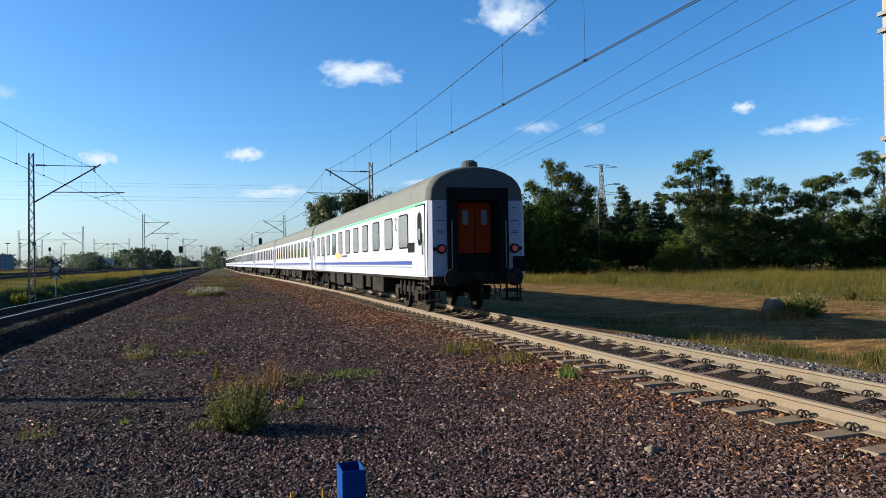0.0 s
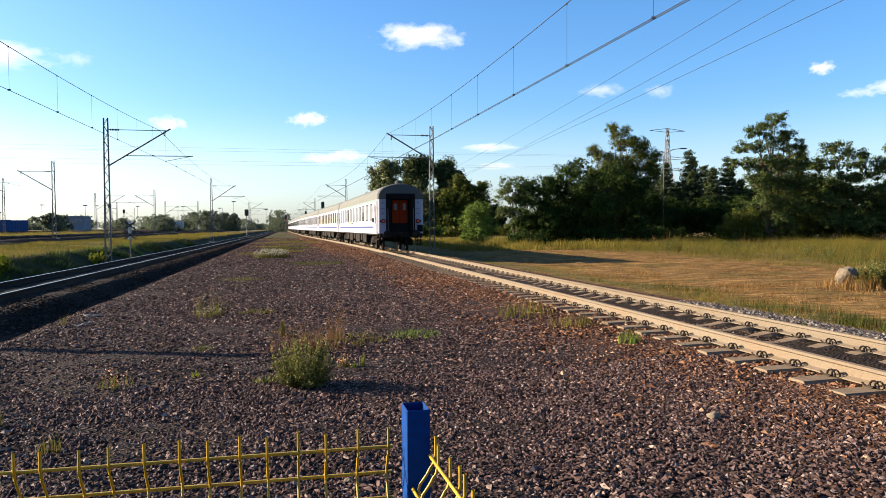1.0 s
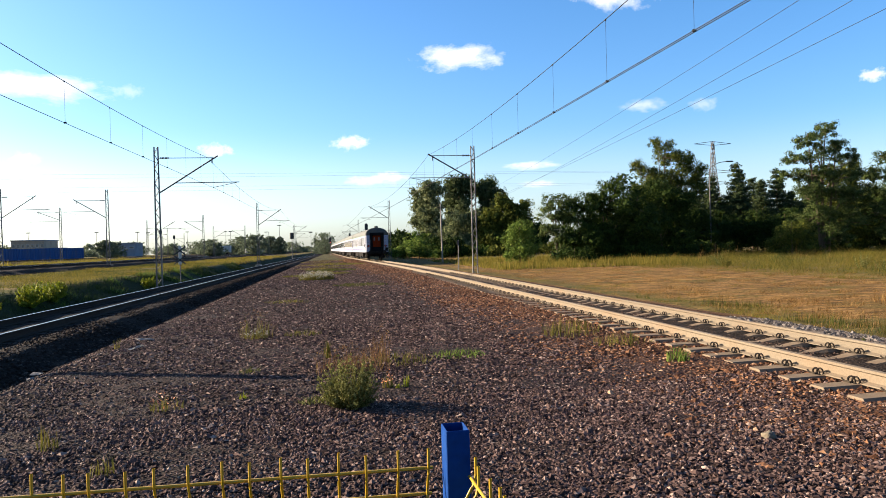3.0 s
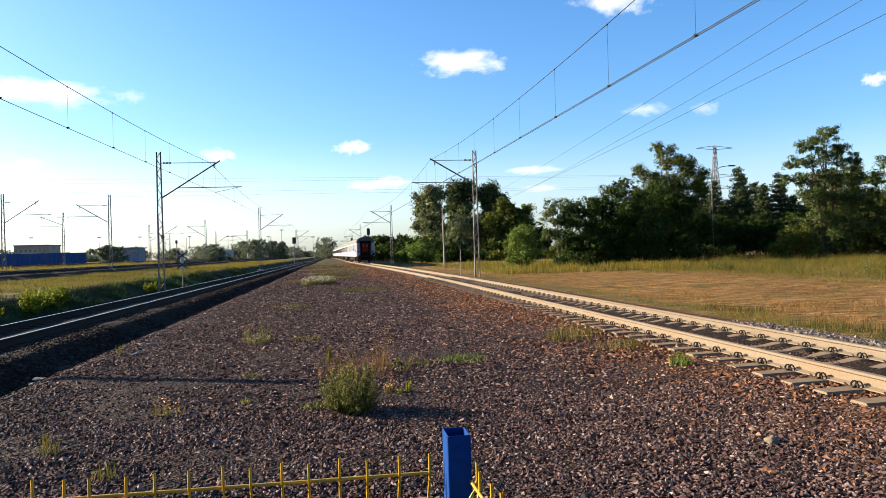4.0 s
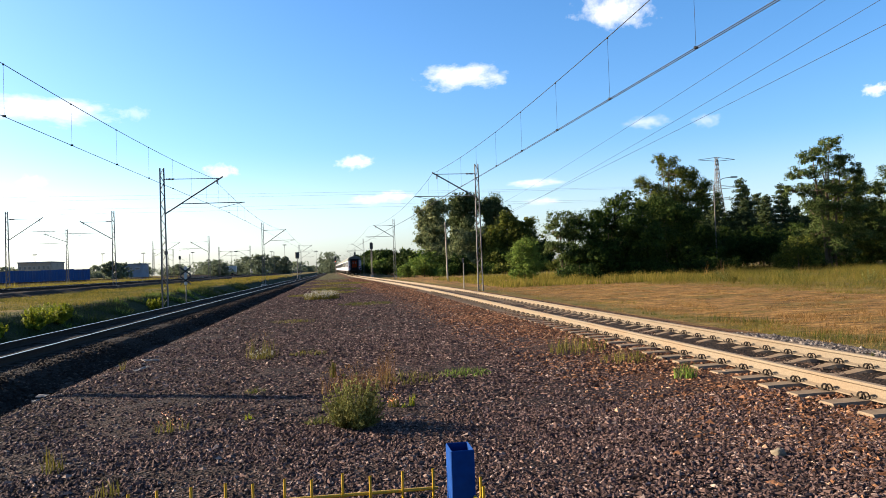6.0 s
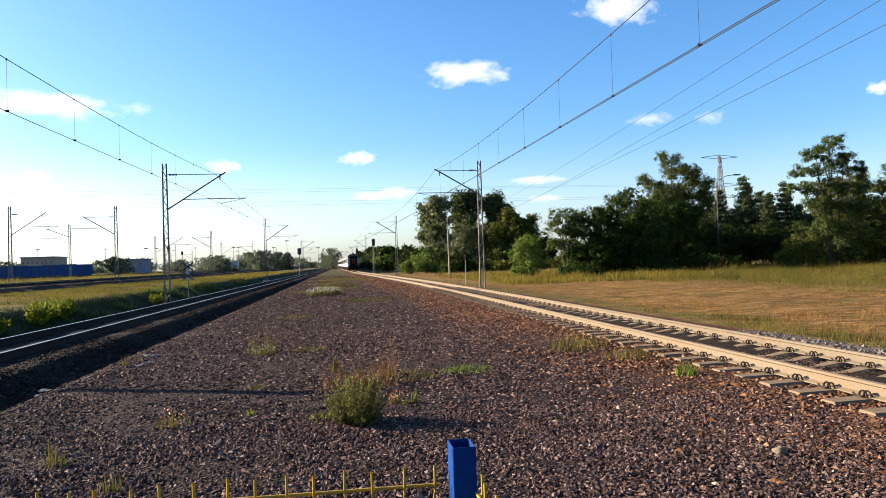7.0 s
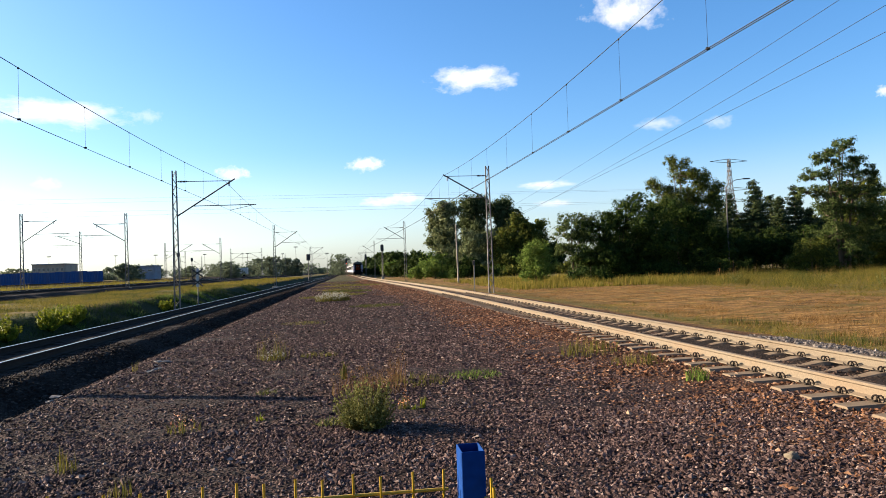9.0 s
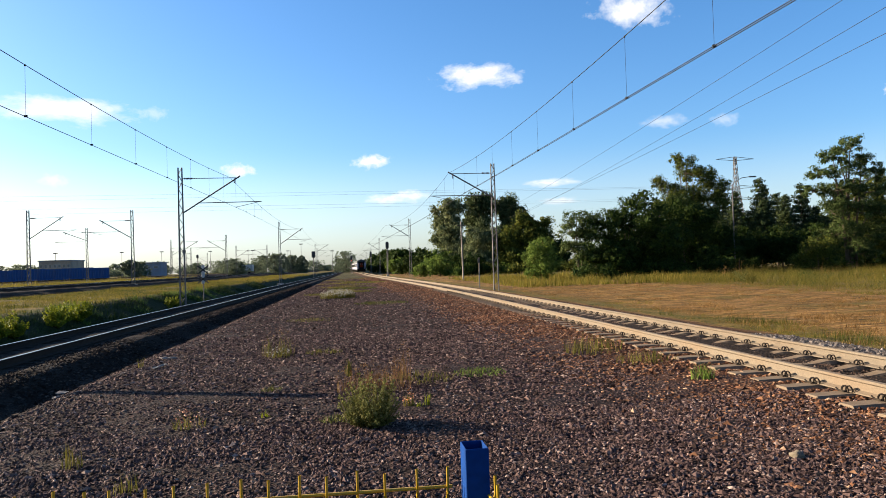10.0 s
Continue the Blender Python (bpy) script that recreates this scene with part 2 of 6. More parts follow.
def glowing(name, colour, strength):
    m, n, l, b = material(name, 0.3)
    b.inputs["Base Color"].default_value = (*colour, 1)
    b.inputs["Emission Color"].default_value = (*colour, 1)
    b.inputs["Emission Strength"].default_value = strength
    return m


M_TAIL = glowing("tail_lamp_red", (0.30, 0.016, 0.016), 0.05)
M_RED = glowing("signal_red", (1.0, 0.05, 0.03), 2.0)


def ground_material():
    """Gravel, ballast, dry and green grass over one sheet: 'lat' is the distance across the tracks."""
    m, n, l, b = material("ground", 0.95)
    tc = n.new("ShaderNodeTexCoord")
    at = n.new("ShaderNodeAttribute")
    at.attribute_name = "lat"
    wob = noise_node(n, l, 0.9, 5)
    wob2 = noise_node(n, l, 0.12, 4)

    def math_(op, a, c):
        q = n.new("ShaderNodeMath")
        q.operation = op
        for s, v in zip(q.inputs, (a, c)):
            if hasattr(v, "is_linked"):
                l.new(v, s)
            else:
                s.default_value = v
        return q.outputs[0]

    lat = math_('ADD', at.outputs["Fac"], math_('MULTIPLY', math_('SUBTRACT', wob.outputs["Fac"], 0.5), 1.5))
    wide = math_('ADD', at.outputs["Fac"], math_('MULTIPLY', math_('SUBTRACT', wob2.outputs["Fac"], 0.5), 9.0))

    def step(src, a, c):
        r = n.new("ShaderNodeMapRange")
        r.inputs[1].default_value, r.inputs[2].default_value = a, c
        l.new(src, r.inputs[0])
        return r.outputs[0]

    def stones(scale, stops):
        v = n.new("ShaderNodeTexVoronoi")
        v.inputs["Scale"].default_value = scale
        l.new(tc.outputs["Object"], v.inputs["Vector"])
        sep = n.new("ShaderNodeSeparateColor")
        l.new(v.outputs["Color"], sep.inputs[0])
        return ramp(n, l, sep.outputs[0], stops), v.outputs["Distance"]

    # sheet under the loose stones darkened for the shade between them
    gravel, height = stones(24.0, [(p, tuple(c * 0.34 for c in q)) for p, q in STONE_GREY])
    brown, _ = stones(19.0, [(p, tuple(c * 0.6 for c in q)) for p, q in STONE_BROWN])
    pale, _ = stones(19.0, [(0.0, (0.045, 0.038, 0.034)), (1.0, (0.15, 0.128, 0.112))])
    blot = noise_node(n, l, 0.35, 5)
    fine = noise_node(n, l, 9.0, 6)
    dry = ramp(n, l, fine.outputs["Fac"], [(0.28, (0.080, 0.042, 0.013)), (0.5, (0.174, 0.101, 0.034)), (0.72, (0.27, 0.172, 0.069))])
    green = ramp(n, l, fine.outputs["Fac"], [(0.25, (0.034, 0.0373, 0.0081)), (0.5, (0.0664, 0.0632, 0.0146)), (0.75, (0.1215, 0.0988, 0.0292))])
    patch = noise_node(n, l, 1.9, 9, stretch=(0.6, 1.5, 1))
    dry = mix(n, l, 1.0, dry, ramp(n, l, patch.outputs["Fac"], [(0.34, (0.36, 0.36, 0.33)), (0.46, (0.80, 0.76, 0.68)), (0.54, (1.02, 0.96, 0.88)), (0.66, (1.5, 1.42, 1.30))]), 'MULTIPLY')
    dry = mix(n, l, ramp(n, l, blot.outputs["Fac"], [(0.52, (0, 0, 0)), (0.68, (0.7,) * 3)]), dry, green)
    lush = mix(n, l, ramp(n, l, blot.outputs["Fac"], [(0.4, (0.1,) * 3), (0.7, (0.75,) * 3)]), green, dry)
    shade_dark_soil = ramp(n, l, fine.outputs["Fac"], [(0.3, (0.009, 0.0065, 0.005)), (0.7, (0.028, 0.019, 0.014))])
    # gravel between the tracks goes weedy far ahead
    sepy = n.new("ShaderNodeSeparateXYZ")
    l.new(tc.outputs["Object"], sepy.inputs[0])
    weedy = math_('MULTIPLY', step(sepy.outputs["Y"], 45.0, 140.0), ramp(n, l, blot.outputs["Fac"], [(0.42, (0, 0, 0)), (0.56, (0.9,) * 3)]))
    gravel = mix(n, l, weedy, gravel, green)
    # darker weeds, with the shade of the ditch bank put into the green
    bank_shade_green = ramp(n, l, fine.outputs["Fac"], [(0.3, (0.0097, 0.0146, 0.0041)), (0.7, (0.0284, 0.0365, 0.0097))])
    c = mix(n, l, step(lat, -13.3, -12.8), lush, bank_shade_green)
    # dark bed tone also holds the shade on the left track's shoulder
    c = mix(n, l, step(lat, -10.6, -10.2), c, shade_dark_soil)
    c = mix(n, l, step(lat, -5.0, -4.2), c, gravel)
    c = mix(n, l, step(lat, 3.8, 5.2), c, brown)
    oily = math_('MULTIPLY', step(at.outputs["Fac"], 5.55, 5.85), math_('SUBTRACT', 1.0, step(at.outputs["Fac"], 8.0, 8.4)))
    c = mix(n, l, oily, c, shade_dark_soil)
    c = mix(n, l, step(lat, 8.6, 9.2), c, mix(n, l, step(sepy.outputs["Y"], 11.0, 15.0), pale, dry))
    c = mix(n, l, step(lat, 10.2, 10.9), c, lush)
    c = mix(n, l, step(lat, 11.6, 13.6), c, dry)
    c = mix(n, l, step(wide, 25.0, 31.0), c, lush)
    near_bank = math_('MULTIPLY', step(at.outputs["Fac"], -31.6, -30.8), math_('SUBTRACT', 1.0, step(at.outputs["Fac"], -23.3, -23.0)))
    far_bank = math_('MULTIPLY', step(at.outputs["Fac"], -50.5, -49.5), math_('SUBTRACT', 1.0, step(at.outputs["Fac"], -41.9, -41.5)))
    bank = math_('ADD', near_bank, far_bank)
    c = mix(n, l, bank, c, shade_dark_soil)
    tone = ramp(n, l, wob2.outputs["Fac"], [(0.3, (0.82,) * 3), (0.7, (1.12,) * 3)])
    l.new(mix(n, l, 1.0, c, tone, 'MULTIPLY'), b.inputs["Base Color"])
    hs = math_('ADD', height, math_('MULTIPLY', fine.outputs["Fac"], 0.6))
    bump(n, l, b, hs, 0.9, 0.035)
    return m


M_GROUND = ground_material()


# ---- mesh helpers ----
def bend(y):
    """How far the nearer track swings sideways ahead."""
    if y < 27:
        return 0.0
    if y < 75:
        return -0.0004 * (y - 27) ** 2
    if y < 140:
        return -0.9216 - 0.0384 * (y - 75)
    return -3.418 - 0.02 * (y - 140)


def mesh_from(name, verts, faces, mats, idx=None, smooth=False):
    me = bpy.data.meshes.new(name)
    v = np.asarray(verts, dtype=np.float32)
    f = np.asarray(faces, dtype=np.int32)
    k = f.shape[1]
    me.vertices.add(len(v))
    me.vertices.foreach_set("co", v.ravel())
    me.loops.add(f.size)
    me.loops.foreach_set("vertex_index", f.ravel())
    me.polygons.add(len(f))
    me.polygons.foreach_set("loop_start", np.arange(0, f.size, k, dtype=np.int32))
    for m in mats:
        me.materials.append(m)
    if idx is not None:
        me.polygons.foreach_set("material_index", np.asarray(idx, dtype=np.int32))
    me.polygons.foreach_set("use_smooth", np.full(len(f), smooth, dtype=bool))
    me.update(calc_edges=True)
    return me


def thing(name, label, category, m=None, group="", kind=""):
    ob = new(name)
    if m is not None:
        ob.matrix_basis = m
    return tagged(ob, label, category, group, kind)


def link_part(name, me, parent, label="", m=None):
    ob = new(name, me)
    ob.parent = parent
    if m is not None:
        ob.matrix_basis = m
    if label:
        ob["label"] = label
    return ob


def part(name, bm, mat, parent, label="", bevel=0.0, smooth=False, m=None):
    if bevel:
        bmesh.ops.bevel(bm, geom=bm.edges[:], offset=bevel, segments=1, affect='EDGES', clamp_overlap=True)
    me = bpy.data.meshes.new(name)
    bm.to_mesh(me)
    bm.free()
    me.materials.append(mat)
    if smooth:
        for p in me.polygons:
            p.use_smooth = True
    return link_part(name, me, parent, label, m)


def box(bm, x0, x1, y0, y1, z0, z1, turn=None):
    m = Matrix.LocRotScale(((x0 + x1) / 2, (y0 + y1) / 2, (z0 + z1) / 2), None, (x1 - x0, y1 - y0, z1 - z0))
    bmesh.ops.create_cube(bm, size=1, matrix=turn @ m if turn else m)


def boxed(*a):
    bm = bmesh.new()
    box(bm, *a)
    return bm


def rod(bm, a, b, r, n=6, r2=None):
    a, b = Vector(a), Vector(b)
    d = b - a
    q = d.to_track_quat('Z', 'Y').to_matrix().to_4x4()
    bmesh.ops.create_cone(bm, cap_ends=True, segments=n, radius1=r, radius2=r if r2 is None else r2, depth=d.length,
                          matrix=Matrix.Translation((a + b) / 2) @ q)


def tube_along(points, r, n=5):
    """Vertices and quads of a thin tube through the points."""
    p = np.asarray(points, float)
    d = np.gradient(p, axis=0)
    d /= np.linalg.norm(d, axis=1)[:, None]
    up = np.where(np.abs(d[:, 2:3]) > 0.9, np.array([[1.0, 0, 0]]), np.array([[0, 0, 1.0]]))
    s = np.cross(d, up)
    s /= np.linalg.norm(s, axis=1)[:, None]
    u = np.cross(s, d)
    a = np.linspace(0, 2 * np.pi, n, endpoint=False)
    v = (p[:, None] + r * (np.cos(a)[None, :, None] * s[:, None] + np.sin(a)[None, :, None] * u[:, None])).reshape(-1, 3)
    f = []
    for i in range(len(p) - 1):
        for j in range(n):
            f.append((i * n + j, i * n + (j + 1) % n, (i + 1) * n + (j + 1) % n, (i + 1) * n + j))
    return v, np.array(f)


def joined(pieces):
    vs, fs, k = [], [], 0
    for v, f in pieces:
        vs.append(v)
        fs.append(f + k)
        k += len(v)
    return np.concatenate(vs), np.concatenate(fs)


def smooth_steps(x, table):
    return float(np.interp(x, [a for a, _ in table], [b for _, b in table]))


# ---- the ground ----
RX, RZ = 6.555, 0.30       # nearer track: middle, rail head
LX, LZ = -7.64, 0.23       # track beyond the gravel
PROFILE = [(-2500, 1.4), (-120, 1.3), (-60, 1.2), (-50, 1.25), (-43.0, 1.25), (-41.8, 0.80), (-33.4, 0.75), (-31.8, 0.88), (-24.2, 0.88), (-23.3, 0.5), (-17, 0.5), (-13.5, 0.46), (-13.0, 0.36), (-11.0, -0.58), (-10.4, -0.55),
           (-9.3, 0.03), (-9.1, 0.05), (-6.15, 0.05), (-5.95, 0.02), (-5.4, -0.25), (-5.1, -0.28), (-4.75, -0.12), (-4.4, -0.02), (-4.1, 0.0), (3.3, 0.0),
           (4.2, 0.035), (5.0, 0.09), (8.1, 0.10), (8.4, 0.10), (9.4, -0.02), (10.4, -0.30), (13, -0.36), (30, -0.34), (60, -0.2), (2500, 0.4)]


def bend_share(lat):
    return smooth_steps(lat, [(-6, 0.0), (-4.5, 0.15), (3.0, 0.9), (4.0, 1.0), (60, 1.0), (300, 0.0)])


def ground_z(x, y):
    lat = x - bend(y) * bend_share(x)
    return smooth_steps(lat, PROFILE)


def build_ground():
    xs = sorted({round(v, 3) for v in list(np.arange(-14, 14, 0.2)) + list(np.arange(-60, 60, 1.5)) + [a for a, _ in PROFILE] + [-1200, -600, -300, -200, -90, 90, 150, 300, 600, 1200]})
    ys = list(np.arange(-12, 3, 1.0)) + list(np.arange(3, 30, 0.25)) + list(np.arange(30, 120, 1.5)) + list(np.arange(120, 400, 12)) + [400, 500, 700, 1000, 1500, 2200, 3200]
    ys = [-400, -120, -40] + ys
    v, lat = [], []
    for y in ys:
        for x in xs:
            p = Vector((x * 0.6, y * 0.6, 0))
            amp = 0.02 if -4.5 < x < 4 else (0.035 if abs(x) < 11 else 0.10)
            z = smooth_steps(x, PROFILE) + amp * noise.noise(p) + (0.02 * noise.noise(p * 3.1) if -6.2 < x < 9 else 0)
            v.append((x + bend(y) * bend_share(x), y, z))
            lat.append(x)
    nx = len(xs)
    f = [(j * nx + i, j * nx + i + 1, (j + 1) * nx + i + 1, (j + 1) * nx + i) for j in range(len(ys) - 1) for i in range(nx - 1)]
    me = mesh_from("ground", v, f, [M_GROUND], smooth=True)
    a = me.attributes.new("lat", 'FLOAT', 'POINT')
    a.data.foreach_set("value", np.array(lat, dtype=np.float32))
    return tagged(new("ground", me), "brown gravel, ballast and dry grass ground along the railway", "ground", kind="structure")


ground = build_ground()


# ---- railway tracks ----
RAIL = [(-0.036, 0.0), (-0.036, -0.032), (-0.010, -0.048), (-0.010, -0.135), (-0.074, -0.158), (-0.074, -0.172),
        (0.074, -0.172), (0.074, -0.158), (0.010, -0.135), (0.010, -0.048), (0.036, -0.032), (0.036, 0.0)]


def rail_mesh(x, z, curved, y0, y1, side):
    ys = list(np.arange(y0, 130, 2.5)) + list(np.arange(130, y1, 12.0))
    k = len(RAIL)
    v = [(x + (bend(y) if curved else 0) + px, y, z + pz) for y in ys for px, pz in RAIL]
    f, idx = [], []
    for i in range(len(ys) - 1):
        for j in range(k):
            f.append((i * k + j, i * k + (j + 1) % k, (i + 1) * k + (j + 1) % k, (i + 1) * k + j))
            idx.append(1 if j == k - 1 else 0)
    return mesh_from("rail", v, f, [side, M_STEEL if side is M_RUST_SHADE else M_RAIL_TAN], idx)


def sleeper_mesh(mat):
    """Concrete sleeper: tapered block, slightly waisted in the middle, top at z = 0."""
    bm = bmesh.new()
    st = [(-1.30, 0.145, 0.0), (-0.98, 0.145, 0.005), (-0.55, 0.135, 0.012), (-0.3, 0.115, -0.03), (0.3, 0.115, -0.03), (0.55, 0.135, 0.012), (0.98, 0.145, 0.005), (1.30, 0.145, 0.0)]
    rows = []
    for x, w, t in st:
        rows.append([bm.verts.new((x, -w, -0.19)), bm.verts.new((x, -w, t - 0.045)), bm.verts.new((x, -w * 0.72, t)), bm.verts.new((x, w * 0.72, t)), bm.verts.new((x, w, t - 0.045)), bm.verts.new((x, w, -0.19))])
    for a, b in zip(rows, rows[1:]):
        for j in range(6):
            bm.faces.new((a[j], a[(j + 1) % 6], b[(j + 1) % 6], b[j]))
    bm.faces.new(rows[0][::-1])
    bm.faces.new(rows[-1])
    bmesh.ops.recalc_face_normals(bm, faces=bm.faces[:])
    me = bpy.data.meshes.new("sleeper")
    bm.to_mesh(me)
    bm.free()
    me.materials.append(mat)
    return me


def clip_mesh():
    """A spring clip of two standing loops and a bolt tail beside the rail's foot."""
    pts = []
    for i in range(19):
        a = 4 * math.pi * i / 18 - 0.6
        pts.append((0.012 + 0.045 * i / 18, 0.060 - 0.085 * i / 18 + 0.042 * math.cos(a), 0.040 + 0.040 * math.sin(a)))
    pts += [(0.058, -0.08, 0.014), (0.055, -0.115, 0.020), (0.050, -0.145, 0.036)]
    v, f = tube_along(pts, 0.0115, 5)
    return mesh_from("clip", v, f, [M_CLIP])


PALE_SLEEPER, DARK_SLEEPER, CLIP = sleeper_mesh(M_CONC), sleeper_mesh(M_DARK_SLEEPER), clip_mesh()


def build_track(x, z, curved, label, near_clips, y_parts):
    tr = thing("railway_track", label, "railway track")
    for s in (-0.7535, 0.7535):
        link_part("rail", rail_mesh(x + s, z, curved, -30, 900, M_RUST if curved else M_RUST_SHADE), tr, "steel rail with a worn bright head")
    y, i, far = -4.7, 0, []
    while y < 170:
        px = x + (bend(y) if curved else 0)
        if 1.5 < y < y_parts:
            s = link_part("sleeper", PALE_SLEEPER if curved else DARK_SLEEPER, tr, m=pose(px, y, z - 0.178 + random.uniform(-0.004, 0.004), 0, 0, random.uniform(-0.5, 0.5)))
            if i < near_clips:
                for r in (-0.7535, 0.7535):
                    for side in (-1, 1):
                        link_part("clip", CLIP, s, m=pose(r + side * 0.075, 0, 0.005, 0, 0, 0 if side > 0 else 180))
                i += 1
        else:
            far.append((px, y))
        y += 0.6
    pieces = []
    for px, y in far:
        b = np.array([(a, c, d) for a in (-1.3, 1.3) for c in (-0.13, 0.13) for d in (-0.19, 0.0)]) + (px, y, z - 0.178)
        pieces.append((b, np.array([(0, 1, 3, 2), (4, 6, 7, 5), (0, 4, 5, 1), (2, 3, 7, 6), (1, 5, 7, 3), (0, 2, 6, 4)])))
    v, f = joined(pieces)
    tagged(link_part("far_sleeper_bed", mesh_from("far_sleeper_bed", v, f, [M_CONC if curved else M_DARK_SLEEPER]), tr), kind="stuff")
    return tr


track_right = build_track(RX, RZ, True, "straight railway track with tan rusty rails on concrete sleepers", 72, 95)
track_left = build_track(LX, LZ, False, "railway track with shiny rail heads on dark ballast", 0, 45)
for tx, tz in ((-45.6, 1.48), (-29.4, 1.10), (-26.4, 1.10)):
    tr = thing("railway_track", "distant railway track on a low dark ballast bank", "railway track")
    for s in (-0.7535, 0.7535):
        link_part("rail", rail_mesh(tx + s, tz, False, 20, 500, M_RUST_SHADE), tr)
    pieces = []
    for y in np.arange(30, 140, 0.6):
        b = np.array([(a, c, d) for a in (-1.3, 1.3) for c in (-0.13, 0.13) for d in (-0.19, 0.0)]) + (tx, y, tz - 0.18)
        pieces.append((b, np.array([(0, 1, 3, 2), (4, 6, 7, 5), (0, 4, 5, 1), (2, 3, 7, 6), (1, 5, 7, 3), (0, 2, 6, 4)])))
    v, f = joined(pieces)
    tagged(link_part("far_sleeper_bed", mesh_from("far_sleeper_bed", v, f, [M_DARK_SLEEPER]), tr), kind="stuff")


# ---- overhead line ----
def lattice_mast(x, y, z0, h, arm, reach, tie_z, strut_z, reg_z, label, bar=0.05):
    """Twin-channel mast with zigzag lacing and a bracket arm; arm is +1 or -1 along x."""
    ob = thing("catenary_mast", label, "mast", pose(x, y, z0), "masts of the overhead line")
    w0, w1 = 0.17, 0.11
    for s in (-1, 1):
        bm = bmesh.new()
        a = [bm.verts.new((s * w0 + dx, dy, -0.3)) for dx, dy in ((-0.03, -0.07), (0.03, -0.07), (0.03, 0.07), (-0.03, 0.07))]
        b = [bm.verts.new((s * w1 + dx, dy, h)) for dx, dy in ((-0.03, -0.06), (0.03, -0.06), (0.03, 0.06), (-0.03, 0.06))]
        for j in range(4):
            bm.faces.new((a[j], a[(j + 1) % 4], b[(j + 1) % 4], b[j]))
        bm.faces.new(b)
        part("leg", bm, M_MAST, ob)
    bm = bmesh.new()
    n = int(h / 0.42)
    for i in range(n):
        za, zb = h * i / n, h * (i + 1) / n
        w = w0 + (w1 - w0) * (i + 0.5) / n
        s = 1 if i % 2 else -1
        for dy in (-0.065, 0.065):
            rod(bm, (-s * w, dy, za), (s * w, dy, zb), 0.014, 4)
    part("lacing", bm, M_MAST, ob)
    bm = boxed(-0.4, 0.4, -0.35, 0.35, -0.4, 0.08)
    part("footing", bm, M_POLE, ob, "concrete footing", bevel=0.03)
    tz, sz, gz = tie_z - z0, strut_z - z0, reg_z - z0
    bm = bmesh.new()
    rod(bm, (arm * 0.1, 0, tz), (arm * reach, 0, tz), 0.022)
    part("tie_rod", bm, M_MAST, ob)
    bm = bmesh.new()
    rod(bm, (arm * 0.12, 0, sz), (arm * (reach + 0.1), 0, tz + 0.12), 0.045)
    part("strut", bm, M_MAST, ob)
    bm = bmesh.new()
    k = (gz - sz) / (tz - sz)
    rod(bm, (arm * reach * max(k, 0.1), 0, gz), (arm * (reach + 1.35), 0, gz + 0.02), 0.026)
    rod(bm, (arm * (reach + 1.2), 0, gz), (arm * (reach - 0.2), 0, gz - 0.3), 0.014)
    part("registration_arm", bm, M_MAST, ob)
    for a, b in (((arm * 0.25, 0, tz), (arm * 0.75, 0, tz)), ((arm * reach * 0.93, 0, tz), (arm * reach * 0.93, 0, tz - 0.35))):
        bm = bmesh.new()
        a, b = Vector(a), Vector(b)
        for q in range(6):
            c = a.lerp(b, q / 6)
            rod(bm, c, a.lerp(b, (q + 0.55) / 6), 0.06, 8)
        part("insulator", bm, M_INSUL, ob, "brown ribbed insulator")
    return ob


lattice_mast(9.35, 47.9, -0.25, 8.85, -1, 2.95, 7.95, 6.35, 6.45, "slim lattice catenary mast of grey steel beside the dry grass")
lattice_mast(8.0, 107, -0.25, 9.2, -1, 2.9, 8.0, 6.3, 6.4, "lattice catenary mast of grey steel farther along the track")
lattice_mast(5.95, 186, -0.2, 9.6, -1, 2.9, 8.1, 6.3, 6.4, "lattice catenary mast far along the track")
lattice_mast(5.3, 262, -0.2, 9.0, -1, 2.9, 8.1, 6.3, 6.4, "lattice catenary mast far along the track")
lattice_mast(4.4, 330, -0.2, 9.0, -1, 2.9, 8.1, 6.3, 6.4, "lattice catenary mast far along the track")
lattice_mast(-10.6, 45.5, -0.5, 8.8, 1, 3.5, 7.62, 5.5, 6.1, "tall lattice catenary mast of dark steel in green grass")
lattice_mast(-10.9, 105, -0.1, 8.9, 1, 3.2, 7.7, 5.6, 6.2, "lattice catenary mast in distant green grass")
# unseen post, added so that its shadow crosses the gravel to the bush
post = thing("concrete_post", "plain grey concrete post at the ditch casting a long shadow", "post", pose(-10.5, 14.25, -0.6))
part("shaft", boxed(-0.11, 0.11, -0.11, 0.11, 0, 4.1), M_POLE, post, bevel=0.015)
part("cap", boxed(-0.14, 0.14, -0.14, 0.14, 4.1, 4.2), M_POLE, post, bevel=0.015)
lattice_mast(-32.9, 77, 0.7, 8.0, 1, 3.3, 7.9, 5.8, 6.6, "lattice catenary mast on the far side of the distant tracks")
lattice_mast(-24.3, 82, 0.75, 8.2, -1, 3.3, 7.8, 5.9, 6.6, "lattice catenary mast on the near side of the distant tracks")
lattice_mast(-41.1, 116, 1.1, 8.2, -1, 3.3, 8.6, 7.4, 7.2, "lattice catenary mast in front of the blue fence")
lattice_mast(-24.5, 140, 0.75, 8.2, -1, 3.3, 7.8, 5.9, 6.6, "lattice catenary mast on the distant tracks")
lattice_mast(-33.0, 140, 0.7, 8.2, 1, 3.3, 7.8, 5.9, 6.6, "lattice catenary mast on the distant tracks")
lattice_mast(-24.8, 205, 0.75, 8.4, -1, 3.3, 7.8, 5.9, 6.6, "lattice catenary mast on the distant tracks")
